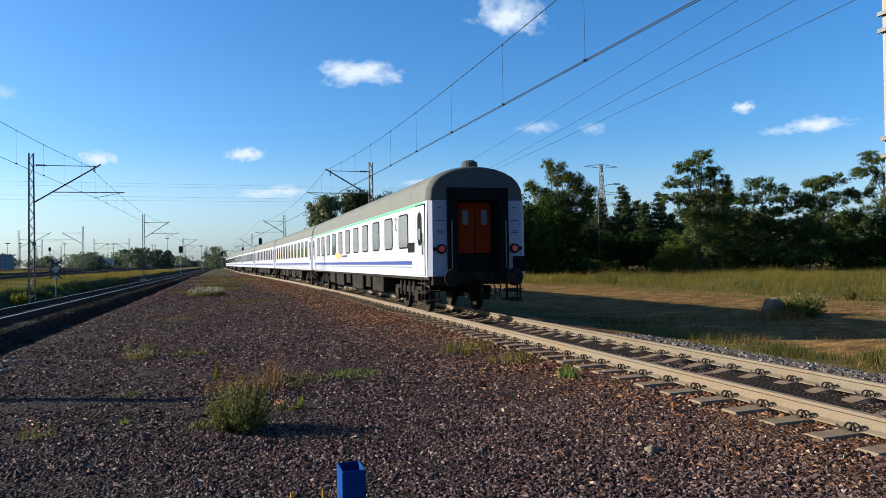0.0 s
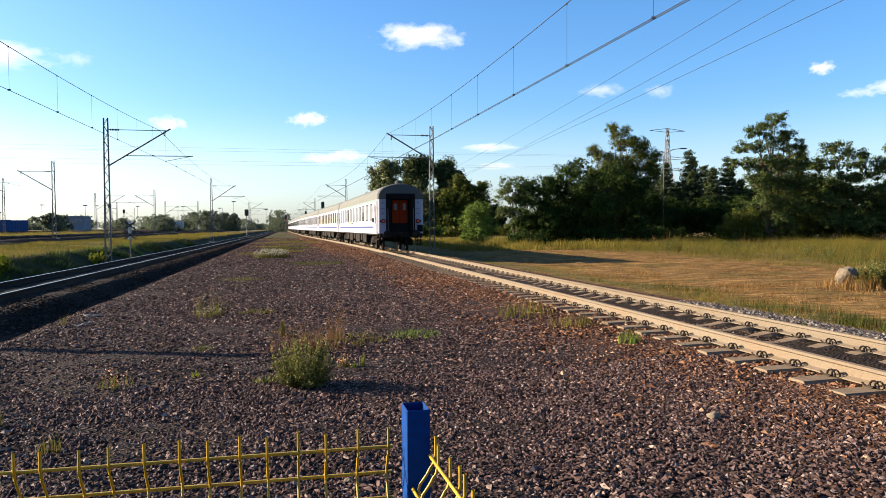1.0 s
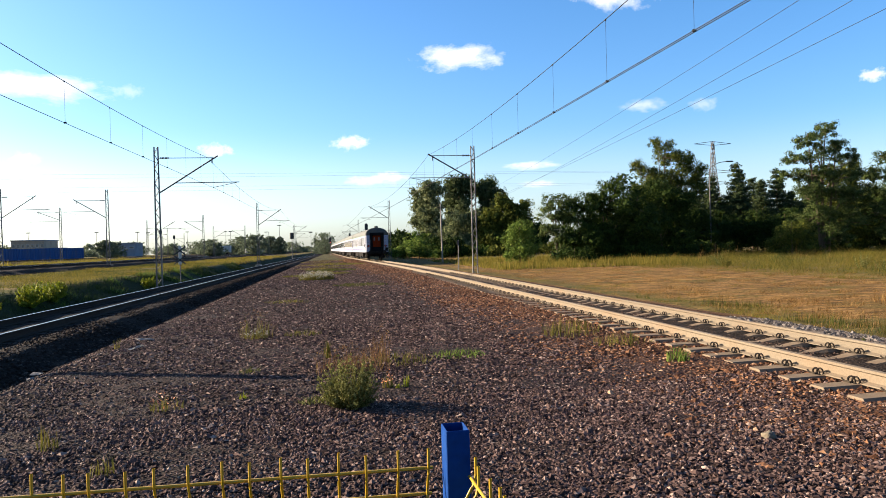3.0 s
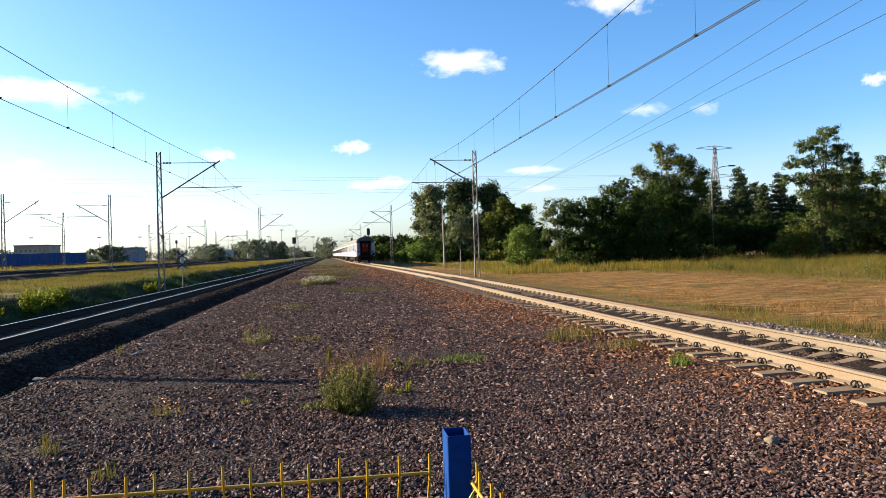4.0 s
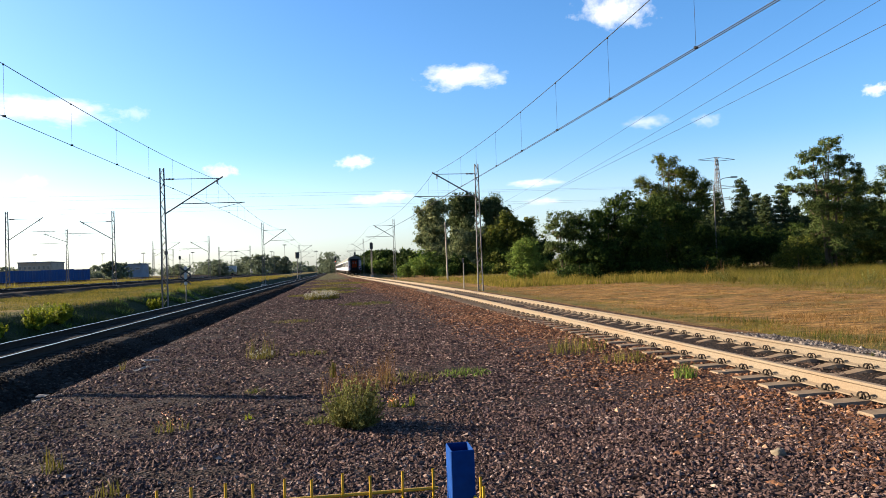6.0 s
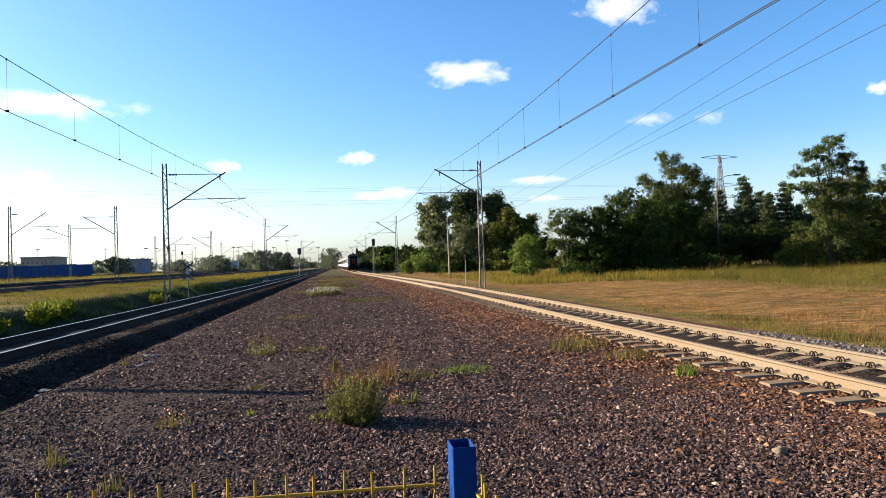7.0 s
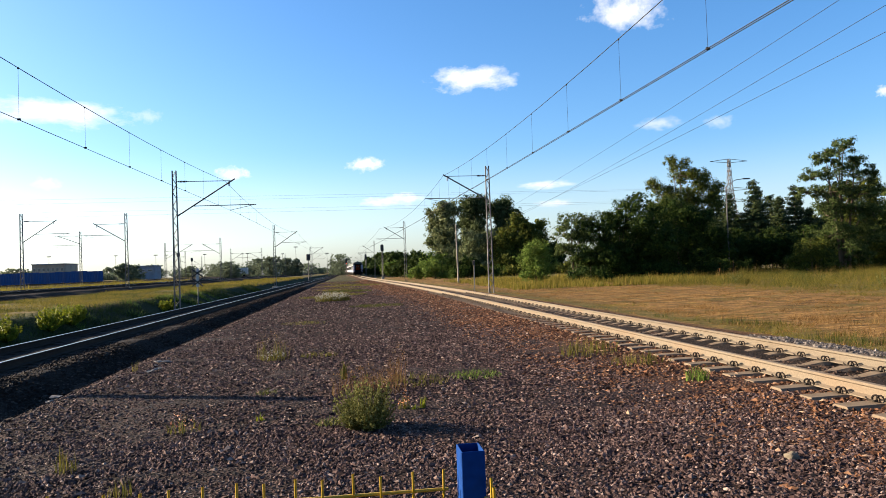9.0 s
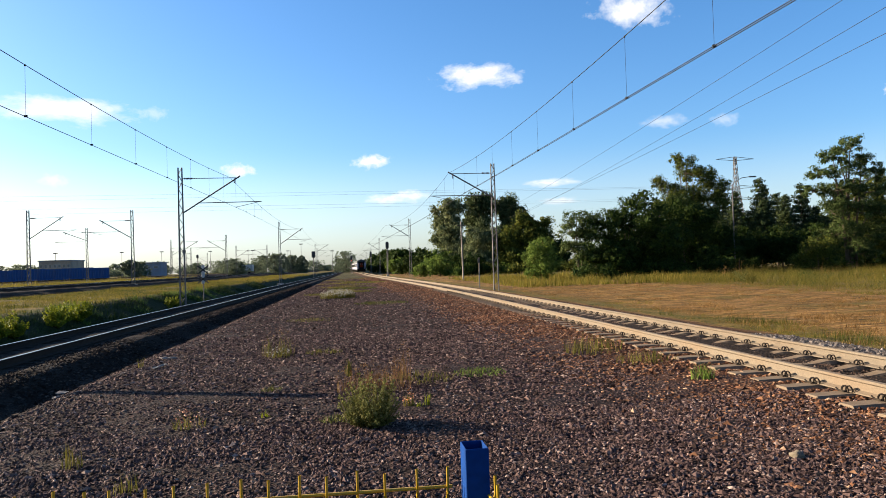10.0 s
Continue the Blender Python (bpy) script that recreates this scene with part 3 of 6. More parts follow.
lattice_mast(-33.2, 205, 0.75, 8.4, 1, 3.3, 7.8, 5.9, 6.6, "lattice catenary mast on the distant tracks")


def overhead_wire(label, cx, supports, contact, mess, mid, curved, twin):
    """Messenger with sag, contact wire and droppers, span by span."""
    ob = thing("overhead_wire", label, "overhead wire")
    mp, cp, drops = [], [], []
    for (a, b) in zip(supports, supports[1:]):
        n = 24
        for i in range(n + (b == supports[-1])):
            y = a + (b - a) * i / n
            u = 2 * i / n - 1
            x = cx + (bend(y) if curved else 0)
            mp.append((x, y, mid + (mess - mid) * u * u))
            cp.append((x, y, contact(y)))
        k = max(2, round((b - a) / 4.2))
        for i in range(k):
            y = a + (b - a) * (i + 0.5) / k
            u = 2 * (i + 0.5) / k - 1
            x = cx + (bend(y) if curved else 0)
            drops.append(((x, y, mid + (mess - mid) * u * u), (x, y, contact(y))))
    v, f = tube_along(mp, 0.010)
    link_part("messenger_wire", mesh_from("messenger_wire", v, f, [M_WIRE]), ob)
    for s in ((-0.03, 0.03) if twin else (0,)):
        v, f = tube_along([(x + s, y, z) for x, y, z in cp], 0.009)
        link_part("contact_wire", mesh_from("contact_wire", v, f, [M_WIRE]), ob)
    for a, b in drops:
        if a[1] < 62:
            bm = bmesh.new()
            rod(bm, a, b, 0.0038, 4)
            box(bm, b[0] - 0.035, b[0] + 0.035, b[1] - 0.018, b[1] + 0.018, b[2] - 0.012, b[2] + 0.035)
            box(bm, a[0] - 0.014, a[0] + 0.014, a[1] - 0.018, a[1] + 0.018, a[2] - 0.03, a[2] + 0.014)
            part("dropper", bm, M_WIRE, ob)
    return ob


overhead_wire("twin contact wire hung by droppers over the tan rusty track", RX - 0.05, [-11, 47.9, 107, 186, 262, 330], lambda y: min(5.38 + 0.0146 * y, 6.0), 8.0, 7.1, True, True)
overhead_wire("contact wire hung by droppers over the track with shiny rails", LX, [-14, 45.5, 105, 186, 262], lambda y: min(5.38 + 0.0124 * y, 6.0), 7.65, 6.83, False, False)


def plain_wires(name, label, lines, r, mat=M_WIRE):
    ob = thing(name, label, "power line")
    for a, b, sag in lines:
        pts = [Vector(a).lerp(Vector(b), i / 20) - Vector((0, 0, sag * (1 - (i / 10 - 1) ** 2))) for i in range(21)]
        v, f = tube_along([p[:] for p in pts], r)
        link_part("cable", mesh_from("cable", v, f, [mat]), ob)
    return ob


plain_wires("power_line", "three bare wires strung along the track from concrete poles", [((22.3, 19.7, 13.9), (37.0, 180, 15), 0.6), ((23.0, 19.7, 12.9), (40.0, 180, 13.2), 0.6), ((22.6, 19.7, 11.4), (36.0, 180, 12.5), 0.6)], 0.013)
plain_wires("high_voltage_line", "thin high-voltage wires crossing far over the tracks", [((143, 255, 28.2), (-262, 302, 35.0), 0.0), ((151, 255, 28.0), (-254, 302, 32.6), 0.0), ((135, 255, 23.8), (-270, 302, 30.0), 0.0), ((150, 255, 23.4), (-255, 302, 27.2), 0.0)], 0.022, M_MAST)



# ---- the train ----
HALF, LEN = 1.415, 26.1
SECTION = [(HALF, 1.08), (HALF, 2.6), (1.40, 3.16)]
ARCH = [(1.40 * math.cos(a), 3.16 + 0.96 * math.sin(a) ** 0.72) for a in [i * math.pi / 14 for i in range(15)]]


def strip(bm, outline, y0, y1, closed=False):
    a = [bm.verts.new((x, y0, z)) for x, z in outline]
    b = [bm.verts.new((x, y1, z)) for x, z in outline]
    k = len(outline)
    for j in range(k if closed else k - 1):
        bm.faces.new((a[j], a[(j + 1) % k], b[(j + 1) % k], b[j]))
    return a, b


def rounded_pane(bm, y0, y1, z0, z1, x, r=0.12, depth=0.012, side=-1):
    pts = []
    for cy, cz, a0 in ((y1 - r, z1 - r, 0), (y0 + r, z1 - r, 90), (y0 + r, z0 + r, 180), (y1 - r, z0 + r, 270)):
        for q in range(4):
            a = radians(a0 + q * 30)
            pts.append((cy + r * math.cos(a), cz + r * math.sin(a)))
    a = [bm.verts.new((x + side * depth, y, z)) for y, z in pts]
    b = [bm.verts.new((x, y, z)) for y, z in pts]
    bm.faces.new(a)
    for j in range(len(pts)):
        bm.faces.new((a[j], b[j], b[(j + 1) % len(pts)], a[(j + 1) % len(pts)]))
    bmesh.ops.recalc_face_normals(bm, faces=bm.faces[:])


def disc(bm, c, axis, r, depth, n=20):
    c, axis = Vector(c), Vector(axis)
    rod(bm, c - axis * depth / 2, c + axis * depth / 2, r, n)


def passenger_coach(label, wall, upper, with_green, end_detail, blinds):
    ob = thing("passenger_coach", label, "train carriage", group="coaches of the train")
    # shell: side walls, floor, roof
    for s in (-1, 1):
        bm = bmesh.new()
        outer = [(s * x, z) for x, z in SECTION]
        inner = [(s * (x - 0.06), z) for x, z in reversed(SECTION)]
        a, b = strip(bm, outer + inner, 0.12, LEN - 0.12, True)
        bm.faces.new(a), bm.faces.new(b)
        bmesh.ops.recalc_face_normals(bm, faces=bm.faces[:])
        part("side_wall", bm, wall, ob, "glossy painted side wall")
        bm = boxed(s * (HALF + 0.006) - 0.004, s * (HALF + 0.006) + 0.004, 1.75 if end_detail else 0.3, LEN - 0.3, 1.42, 1.53)
        part("stripe", bm, M_STRIPE, ob, "blue stripe")
        part("stripe", boxed(s * (HALF + 0.006) - 0.004, s * (HALF + 0.006) + 0.004, 1.75, LEN - 0.3, 1.335, 1.365), M_GREYWALL, ob, "thin grey line")
        if with_green:
            bm = boxed(s * 1.405 - 0.008, s * 1.405 + 0.008, 0.5, LEN - 0.3, 3.08, 3.15)
            part("stripe", bm, M_GREEN, ob, "thin green stripe under the roof")
        if upper is not wall:
            bm = boxed(s * (HALF + 0.003) - 0.003, s * (HALF + 0.003) + 0.003, 0.3, LEN - 0.3, 1.9, 2.6)
            part("window_band", bm, upper, ob)
    bm = bmesh.new()
    a, b = strip(bm, ARCH, 0.30, LEN - 0.30)
    bm.faces.new(a), bm.faces.new(b)
    part("roof", bm, M_ROOF, ob, "grey ribless roof", smooth=False)
    for i in range(9):
        bm = bmesh.new()
        strip(bm, [(x * 1.004, 3.16 + (z - 3.16) * 1.008) for x, z in ARCH], 2 + i * 2.75, 2.05 + i * 2.75)
        part("roof_seam", bm, M_ROOF, ob)
    part("floor", boxed(-HALF + 0.05, HALF - 0.05, 0.15, LEN - 0.15, 1.0, 1.2), M_UNDER, ob)
    # end hoods
    for y0, y1 in ((0.0, 0.30), (LEN, LEN - 0.30)):
        bm = bmesh.new()
        d0 = 1 if y0 == 0.0 else -1
        rows = []
        for q in range(5):
            a = q * math.pi / 8
            k = 1 - 0.10 * (1 - math.sin(a))
            rows.append([bm.verts.new((x * (0.3 + 0.7 * k), y0 + d0 * 0.34 * (1 - math.cos(a)), 3.16 + (z - 3.16) * k)) for x, z in ARCH])
        for a, b in zip(rows, rows[1:]):
            for j in range(len(ARCH) - 1):
                bm.faces.new((a[j], a[j + 1], b[j + 1], b[j]))
        bm.faces.new(rows[0])
        bmesh.ops.recalc_face_normals(bm, faces=bm.faces[:])
        part("end_hood", bm, M_ROOF_SHADE, ob, "grey rounded end of the roof", smooth=True)
        d = 1 if y0 == 0.0 else -1
        for s in (-1, 1):
            bm = bmesh.new()
            o = [(s * 0.86, 0.0), (s * 1.30, 0.0), (s * 1.415, 0.13), (s * 1.36, 0.16), (s * 0.86, 0.16)]
            a = [bm.verts.new((x, y0 + d * yy, 1.10)) for x, yy in o]
            b = [bm.verts.new((x * 0.99, y0 + d * yy, 3.16)) for x, yy in o]
            for j in range(5):
                bm.faces.new((a[j], a[(j + 1) % 5], b[(j + 1) % 5], b[j]))
            bm.faces.new(a), bm.faces.new(b)
            bmesh.ops.recalc_face_normals(bm, faces=bm.faces[:])
            part("end_panel", bm, M_END_SHADE, ob, "white end panel, bluish shade put into its colour")
        part("gangway_recess", boxed(-0.88, 0.88, min(y0 + d * 0.32, y0 + d * 0.36), max(y0 + d * 0.32, y0 + d * 0.36), 1.0, 3.45), M_BLACK, ob)
        bm = bmesh.new()
        for x0, x1, z0, z1 in ((-0.88, -0.60, 1.0, 3.36), (0.60, 0.88, 1.0, 3.36), (-0.88, 0.88, 3.16, 3.5)):
            box(bm, x0, x1, min(y0 - d * 0.1, y0 + d * 0.3), max(y0 - d * 0.1, y0 + d * 0.3), z0, z1)
        part("gangway_bellows", bm, M_BLACK, ob, "black rubber gangway frame", bevel=0.03)
        for s in (-1, 1):
            bm = bmesh.new()
            rod(bm, (s * 0.875, y0 + d * 0.1, 1.06), (s * 0.875, y0 - d * 0.42, 1.06), 0.09, 10)
            disc(bm, (s * 0.875, y0 - d * 0.46, 1.06), (0, 1, 0), 0.24, 0.06)
            part("buffer", bm, M_UNDER, ob)
    part("buffer_beam", boxed(-1.3, 1.3, 0.02, 0.2, 0.86, 1.18), M_UNDER, ob, bevel=0.02)
    part("buffer_beam", boxed(-1.3, 1.3, LEN - 0.2, LEN - 0.02, 0.86, 1.18), M_UNDER, ob, bevel=0.02)
    if end_detail:
        for s in (-1, 1):
            door = part("end_door", boxed(s * 0.245 - 0.235, s * 0.245 + 0.235, 0.27, 0.31, 1.72, 3.12), M_DOOR, ob, "orange-red end door leaf", bevel=0.008)
            bm = bmesh.new()
            rounded_pane(bm, s * 0.28 - 0.09, s * 0.28 + 0.09, 2.5, 2.92, 0.262, 0.06, side=1)
            bmesh.ops.rotate(bm, verts=bm.verts[:], cent=(0.262, 0, 0), matrix=Matrix.Rotation(radians(-90), 3, 'Z'))
            bmesh.ops.translate(bm, verts=bm.verts[:], vec=(-0.262, 0.262, 0))
            part("pane", bm, M_BLIND, door)
            lamp = bmesh.new()
            disc(lamp, (s * 1.06, -0.03, 1.84), (0, 1, 0), 0.13, 0.08)
            lamp = part("tail_lamp", lamp, M_BLACK, ob, "round black tail lamp")
            bm = bmesh.new()
            disc(bm, (s * 1.06, -0.075, 1.84), (0, 1, 0), 0.085, 0.02)
            part("lens", bm, M_TAIL, lamp, "glowing red lens")
            bm = bmesh.new()
            disc(bm, (s * 1.24, -0.0, 1.84), (0, 1, 0), 0.05, 0.05)
            part("socket", bm, M_BLACK, ob)
            for z, w in ((2.95, 0.06), (2.60, 0.12), (2.31, 0.09), (2.26, 0.10)):
                part("marking", boxed(s * 1.08 - w, s * 1.08 + w, -0.006, 0.01, z, z + 0.022), M_MARK, ob)
            bm = bmesh.new()
            for z in (0.42, 0.68):
                box(bm, s * 1.2 - 0.22, s * 1.2 + 0.22, 0.25, 0.62, z, z + 0.03)
            for x in (-0.2, 0.2):
                box(bm, s * 1.2 + x - 0.015, s * 1.2 + x + 0.015, 0.4, 0.44, 0.4, 1.0)
            part("step", bm, M_UNDER, ob, "two-tread steel step")
            bm = bmesh.new()
            rod(bm, (s * 0.78, -0.12, 1.3), (s * 0.78, -0.12, 2.6), 0.018)
            part("handrail", bm, M_MAST, ob)
        part("end_door_base", boxed(-0.5, 0.5, 0.26, 0.315, 1.05, 1.7), M_BLACK, ob)
        for k, (x, z) in enumerate(((-0.35, 0.75), (0.4, 0.72), (0.55, 0.8))):
            v, f = tube_along([(x, -0.02, 0.98), (x + 0.03, -0.16, z), (x - 0.04, -0.2, z - 0.28), (x - 0.1, -0.1, z - 0.15)], 0.022)
            link_part("brake_hose", mesh_from("brake_hose", v, f, [M_BLACK]), ob)
        bm = bmesh.new()
        box(bm, -0.12, 0.12, -0.25, 0.1, 0.92, 1.1)
        rod(bm, (0, -0.25, 1.0), (0, -0.3, 0.62), 0.04)
        part("coupling", bm, M_UNDER, ob, bevel=0.01)
        part("equipment_box", boxed(1.02, 1.36, -0.09, 0.0, 1.2, 1.62), M_BLACK, ob, bevel=0.015)
        bm = bmesh.new()
        rod(bm, (0, 0.62, 3.95), (0, 0.62, 4.27), 0.23, 16)
        rod(bm, (0, 0.62, 4.27), (0, 0.62, 4.33), 0.23, 16, 0.14)
        part("roof_vent", bm, M_ROOF_SHADE, ob, "squat round roof vent")
    # sides: doors, windows, marks
    for s in (-1, 1):
        for yd in (0.34, LEN - 1.24):
            door = part("entrance_door", boxed(s * (HALF + 0.004) - 0.012, s * (HALF + 0.004) + 0.012, yd, yd + 0.9, 1.12, 3.06), wall, ob, "flush white entrance door", bevel=0.006)
            part("door_gap", boxed(s * (HALF + 0.004) - 0.006, s * (HALF + 0.004) + 0.006, yd - 0.03, yd, 1.12, 3.09), M_BLACK, ob)
            part("door_gap", boxed(s * (HALF + 0.004) - 0.006, s * (HALF + 0.004) + 0.006, yd, yd + 0.9, 3.065, 3.09), M_BLACK, ob)
            part("door_gap", boxed(s * (HALF + 0.004) - 0.006, s * (HALF + 0.004) + 0.006, yd + 0.9, yd + 0.93, 1.12, 3.09), M_BLACK, ob)
            bm = bmesh.new()
            rounded_pane(bm, yd + 0.24, yd + 0.66, 1.95, 2.88, s * (HALF + 0.017), 0.19, 0.012, s)
            part("pane", bm, M_BLACK, door)
            # pale streak on the dark glass, a glint built as a thin box
            part("pane_glint", boxed(s * (HALF + 0.032) - 0.004, s * (HALF + 0.032) + 0.004, yd + 0.36, yd + 0.54, 2.12, 2.42), M_BLIND, door)
            bm = bmesh.new()
            rod(bm, (s * (HALF + 0.05), yd + 0.1, 1.7), (s * (HALF + 0.05), yd + 0.1, 2.3), 0.016)
            part("handle", bm, M_BLACK, door)
            bm = bmesh.new()
            for z in (0.36, 0.62, 0.88):
                box(bm, s * 1.28 - 0.13, s * 1.28 + 0.13, yd - 0.02, yd + 0.86, z, z + 0.035)
            for yy in (yd, yd + 0.82):
                box(bm, s * 1.28 - 0.02, s * 1.28 + 0.02, yy - 0.02, yy + 0.02, 0.36, 1.1)
            part("footstep", bm, M_UNDER, ob, "steel entrance steps")
        n = 11
        for i in range(n):
            yc = 2.75 + i * (LEN - 5.5) / (n - 1)
            w = 0.56
            win = bmesh.new()
            rounded_pane(win, yc - w - 0.045, yc + w + 0.045, 1.905, 2.945, s * (HALF + (0.004 if upper is wall else 0.008)), 0.17, 0.008, s)
            win = part("window", win, M_BLACK, ob)
            bm = bmesh.new()
            rounded_pane(bm, yc - w, yc + w, 1.95, 2.90, s * (HALF + 0.014), 0.14, 0.006, s)
            part("pane", bm, M_BLIND if blinds and i not in (2, 7) else M_GLASS, win)
            if i in (2, 5, 8):
                part("window_bar", boxed(s * (HALF + 0.024) - 0.008, s * (HALF + 0.024) + 0.008, yc - w, yc + w, 2.55, 2.60), M_MAST, win)
        if end_detail:
            part("destination_display", boxed(s * (HALF + 0.012) - 0.01, s * (HALF + 0.012) + 0.01, 1.45, 2.15, 1.78, 2.06), M_BLACK, ob)
            part("panel_mark", boxed(s * (HALF + 0.01) - 0.006, s * (HALF + 0.01) + 0.006, 15.0, 16.6, 1.72, 1.98), M_ORANGE, ob)
            part("panel_mark", boxed(s * (HALF + 0.01) - 0.006, s * (HALF + 0.01) + 0.006, 13.2, 14.6, 1.76, 1.84), M_MARK, ob)
            cu = bpy.data.curves.new("class_number", 'FONT')
            cu.body, cu.size, cu.extrude = "2", 0.62, 0.004
            dg = new("class_number", cu)
            bpy.context.view_layer.update()
            me = bpy.data.meshes.new_from_object(dg.evaluated_get(bpy.context.evaluated_depsgraph_get()))
            bpy.data.objects.remove(dg)
            me.materials.clear()
            me.materials.append(M_GREYWALL)
            link_part("class_number", me, ob, "large grey number 2", pose(s * (HALF + 0.012), 3.92 if s < 0 else 3.58, 2.5, 90, 0, -90 if s < 0 else 90))
    # running gear
    for yb in (3.6, LEN - 3.6):
        bogie = part("bogie", boxed(-1.0, 1.0, yb - 0.25, yb + 0.25, 0.55, 0.9), M_UNDER, ob, bevel=0.03)
        for s in (-1, 1):
            bm = bmesh.new()
            box(bm, s * 1.0 - 0.07, s * 1.0 + 0.07, yb - 1.75, yb + 1.75, 0.56, 0.76)
            for yy in (-1.25, 1.25):
                box(bm, s * 1.04 - 0.11, s * 1.04 + 0.11, yb + yy - 0.2, yb + yy + 0.2, 0.32, 0.66)
            for yy in (-0.8, -0.3, 0.3, 0.8):
                rod(bm, (s * 1.04, yb + yy, 0.45), (s * 1.04, yb + yy, 0.95), 0.10, 8)
            part("side_frame", bm, M_UNDER, bogie, bevel=0.012)
            for yy in (-1.25, 1.25):
                bm = bmesh.new()
                disc(bm, (s * 0.76, yb + yy, 0.46), (1, 0, 0), 0.46, 0.13, 24)
                disc(bm, (s * 0.85, yb + yy, 0.46), (1, 0, 0), 0.13, 0.10, 10)
                part("wheel", bm, M_UNDER, bogie)
    for y0, y1, z0 in ((6.3, 8.2, 0.45), (8.6, 9.5, 0.55), (10.2, 12.6, 0.42), (13.2, 14.2, 0.6), (15.0, 17.2, 0.45), (17.8, 19.4, 0.5)):
        for s in (-1, 1):
            part("equipment_box", boxed(min(s * 0.55, s * 1.3), max(s * 0.55, s * 1.3), y0, y1, z0, 1.06), M_UNDER, ob, bevel=0.03)
    bm = bmesh.new()
    rod(bm, (-0.9, 6.4, 0.62), (-0.9, 12.0, 0.62), 0.05)
    rod(bm, (-0.2, 9.7, 0.7), (-0.2, 12.7, 0.7), 0.24, 12)
    part("air_tank", bm, M_UNDER, ob)
    return ob


last = passenger_coach("white passenger coach with grey roof, blue stripe and orange-red end door", M_WHITE, M_WHITE, True, True, True)
second = passenger_coach("passenger coach with a cream window band and blue stripe", M_WHITE, M_CREAM, False, False, False)
third = passenger_coach("white and grey passenger coach with blue stripe", M_WHITE, M_WHITE, False, False, False)
coaches = [last, second, third] + [copy_thing(third, Matrix.Identity(4)) for _ in range(6)]
TAIL, SPEED, SLOWING = 18.5, 24.9, 0.42


def coach_rows(k):
    rows = []
    for i in range(21):
        t = i * 0.5
        a = TAIL + SPEED * t - SLOWING * t * t + 26.4 * k
        b = a + LEN
        xa, xb = RX + bend(a), RX + bend(b)
        rows.append((t, pose(xa, a, RZ, 0, 0, math.degrees(math.atan2(xa - xb, b - a)))))
    return rows


def motions():
    for k, c in enumerate(coaches):
        walk(c, coach_rows(k))


# ---- trees ----
def leaf_cloud(centres, radii, per, size, rng, flat=1.0, lift=None):
    """Small leaves scattered through clumps."""
    c = np.repeat(centres, per, axis=0)
    r = np.repeat(radii, per)
    n = len(c)
    d = rng.normal(size=(n, 3))
    d /= np.linalg.norm(d, axis=1)[:, None]
    p = c + d * (r * rng.uniform(0.35, 1.0, n) ** 0.6)[:, None] * np.array([1, 1, flat])
    facing = d + rng.normal(size=(n, 3)) * 0.55 + (lift if lift is not None else 0)
    facing /= np.linalg.norm(facing, axis=1)[:, None]
    a = np.cross(facing, rng.normal(size=(n, 3)))
    a /= np.maximum(np.linalg.norm(a, axis=1), 1e-3)[:, None]
    b = np.cross(facing, a)
    s = size * rng.uniform(0.55, 1.3, n)[:, None]
    v = np.stack([p - a * s, p + b * s * 0.8, p + a * s], 1).reshape(-1, 3)
    f = np.arange(n * 3).reshape(-1, 3)
    return v, f


def limb(points, r0, r1, n=6):
    p = np.asarray(points, float)
    pieces = []
    v, f = tube_along(p, 1.0, n)
    k = np.repeat(np.linspace(r0, r1, len(p)), n)[:, None]
    c = np.repeat(p, n, axis=0)
    return c + (v - c) * k, f


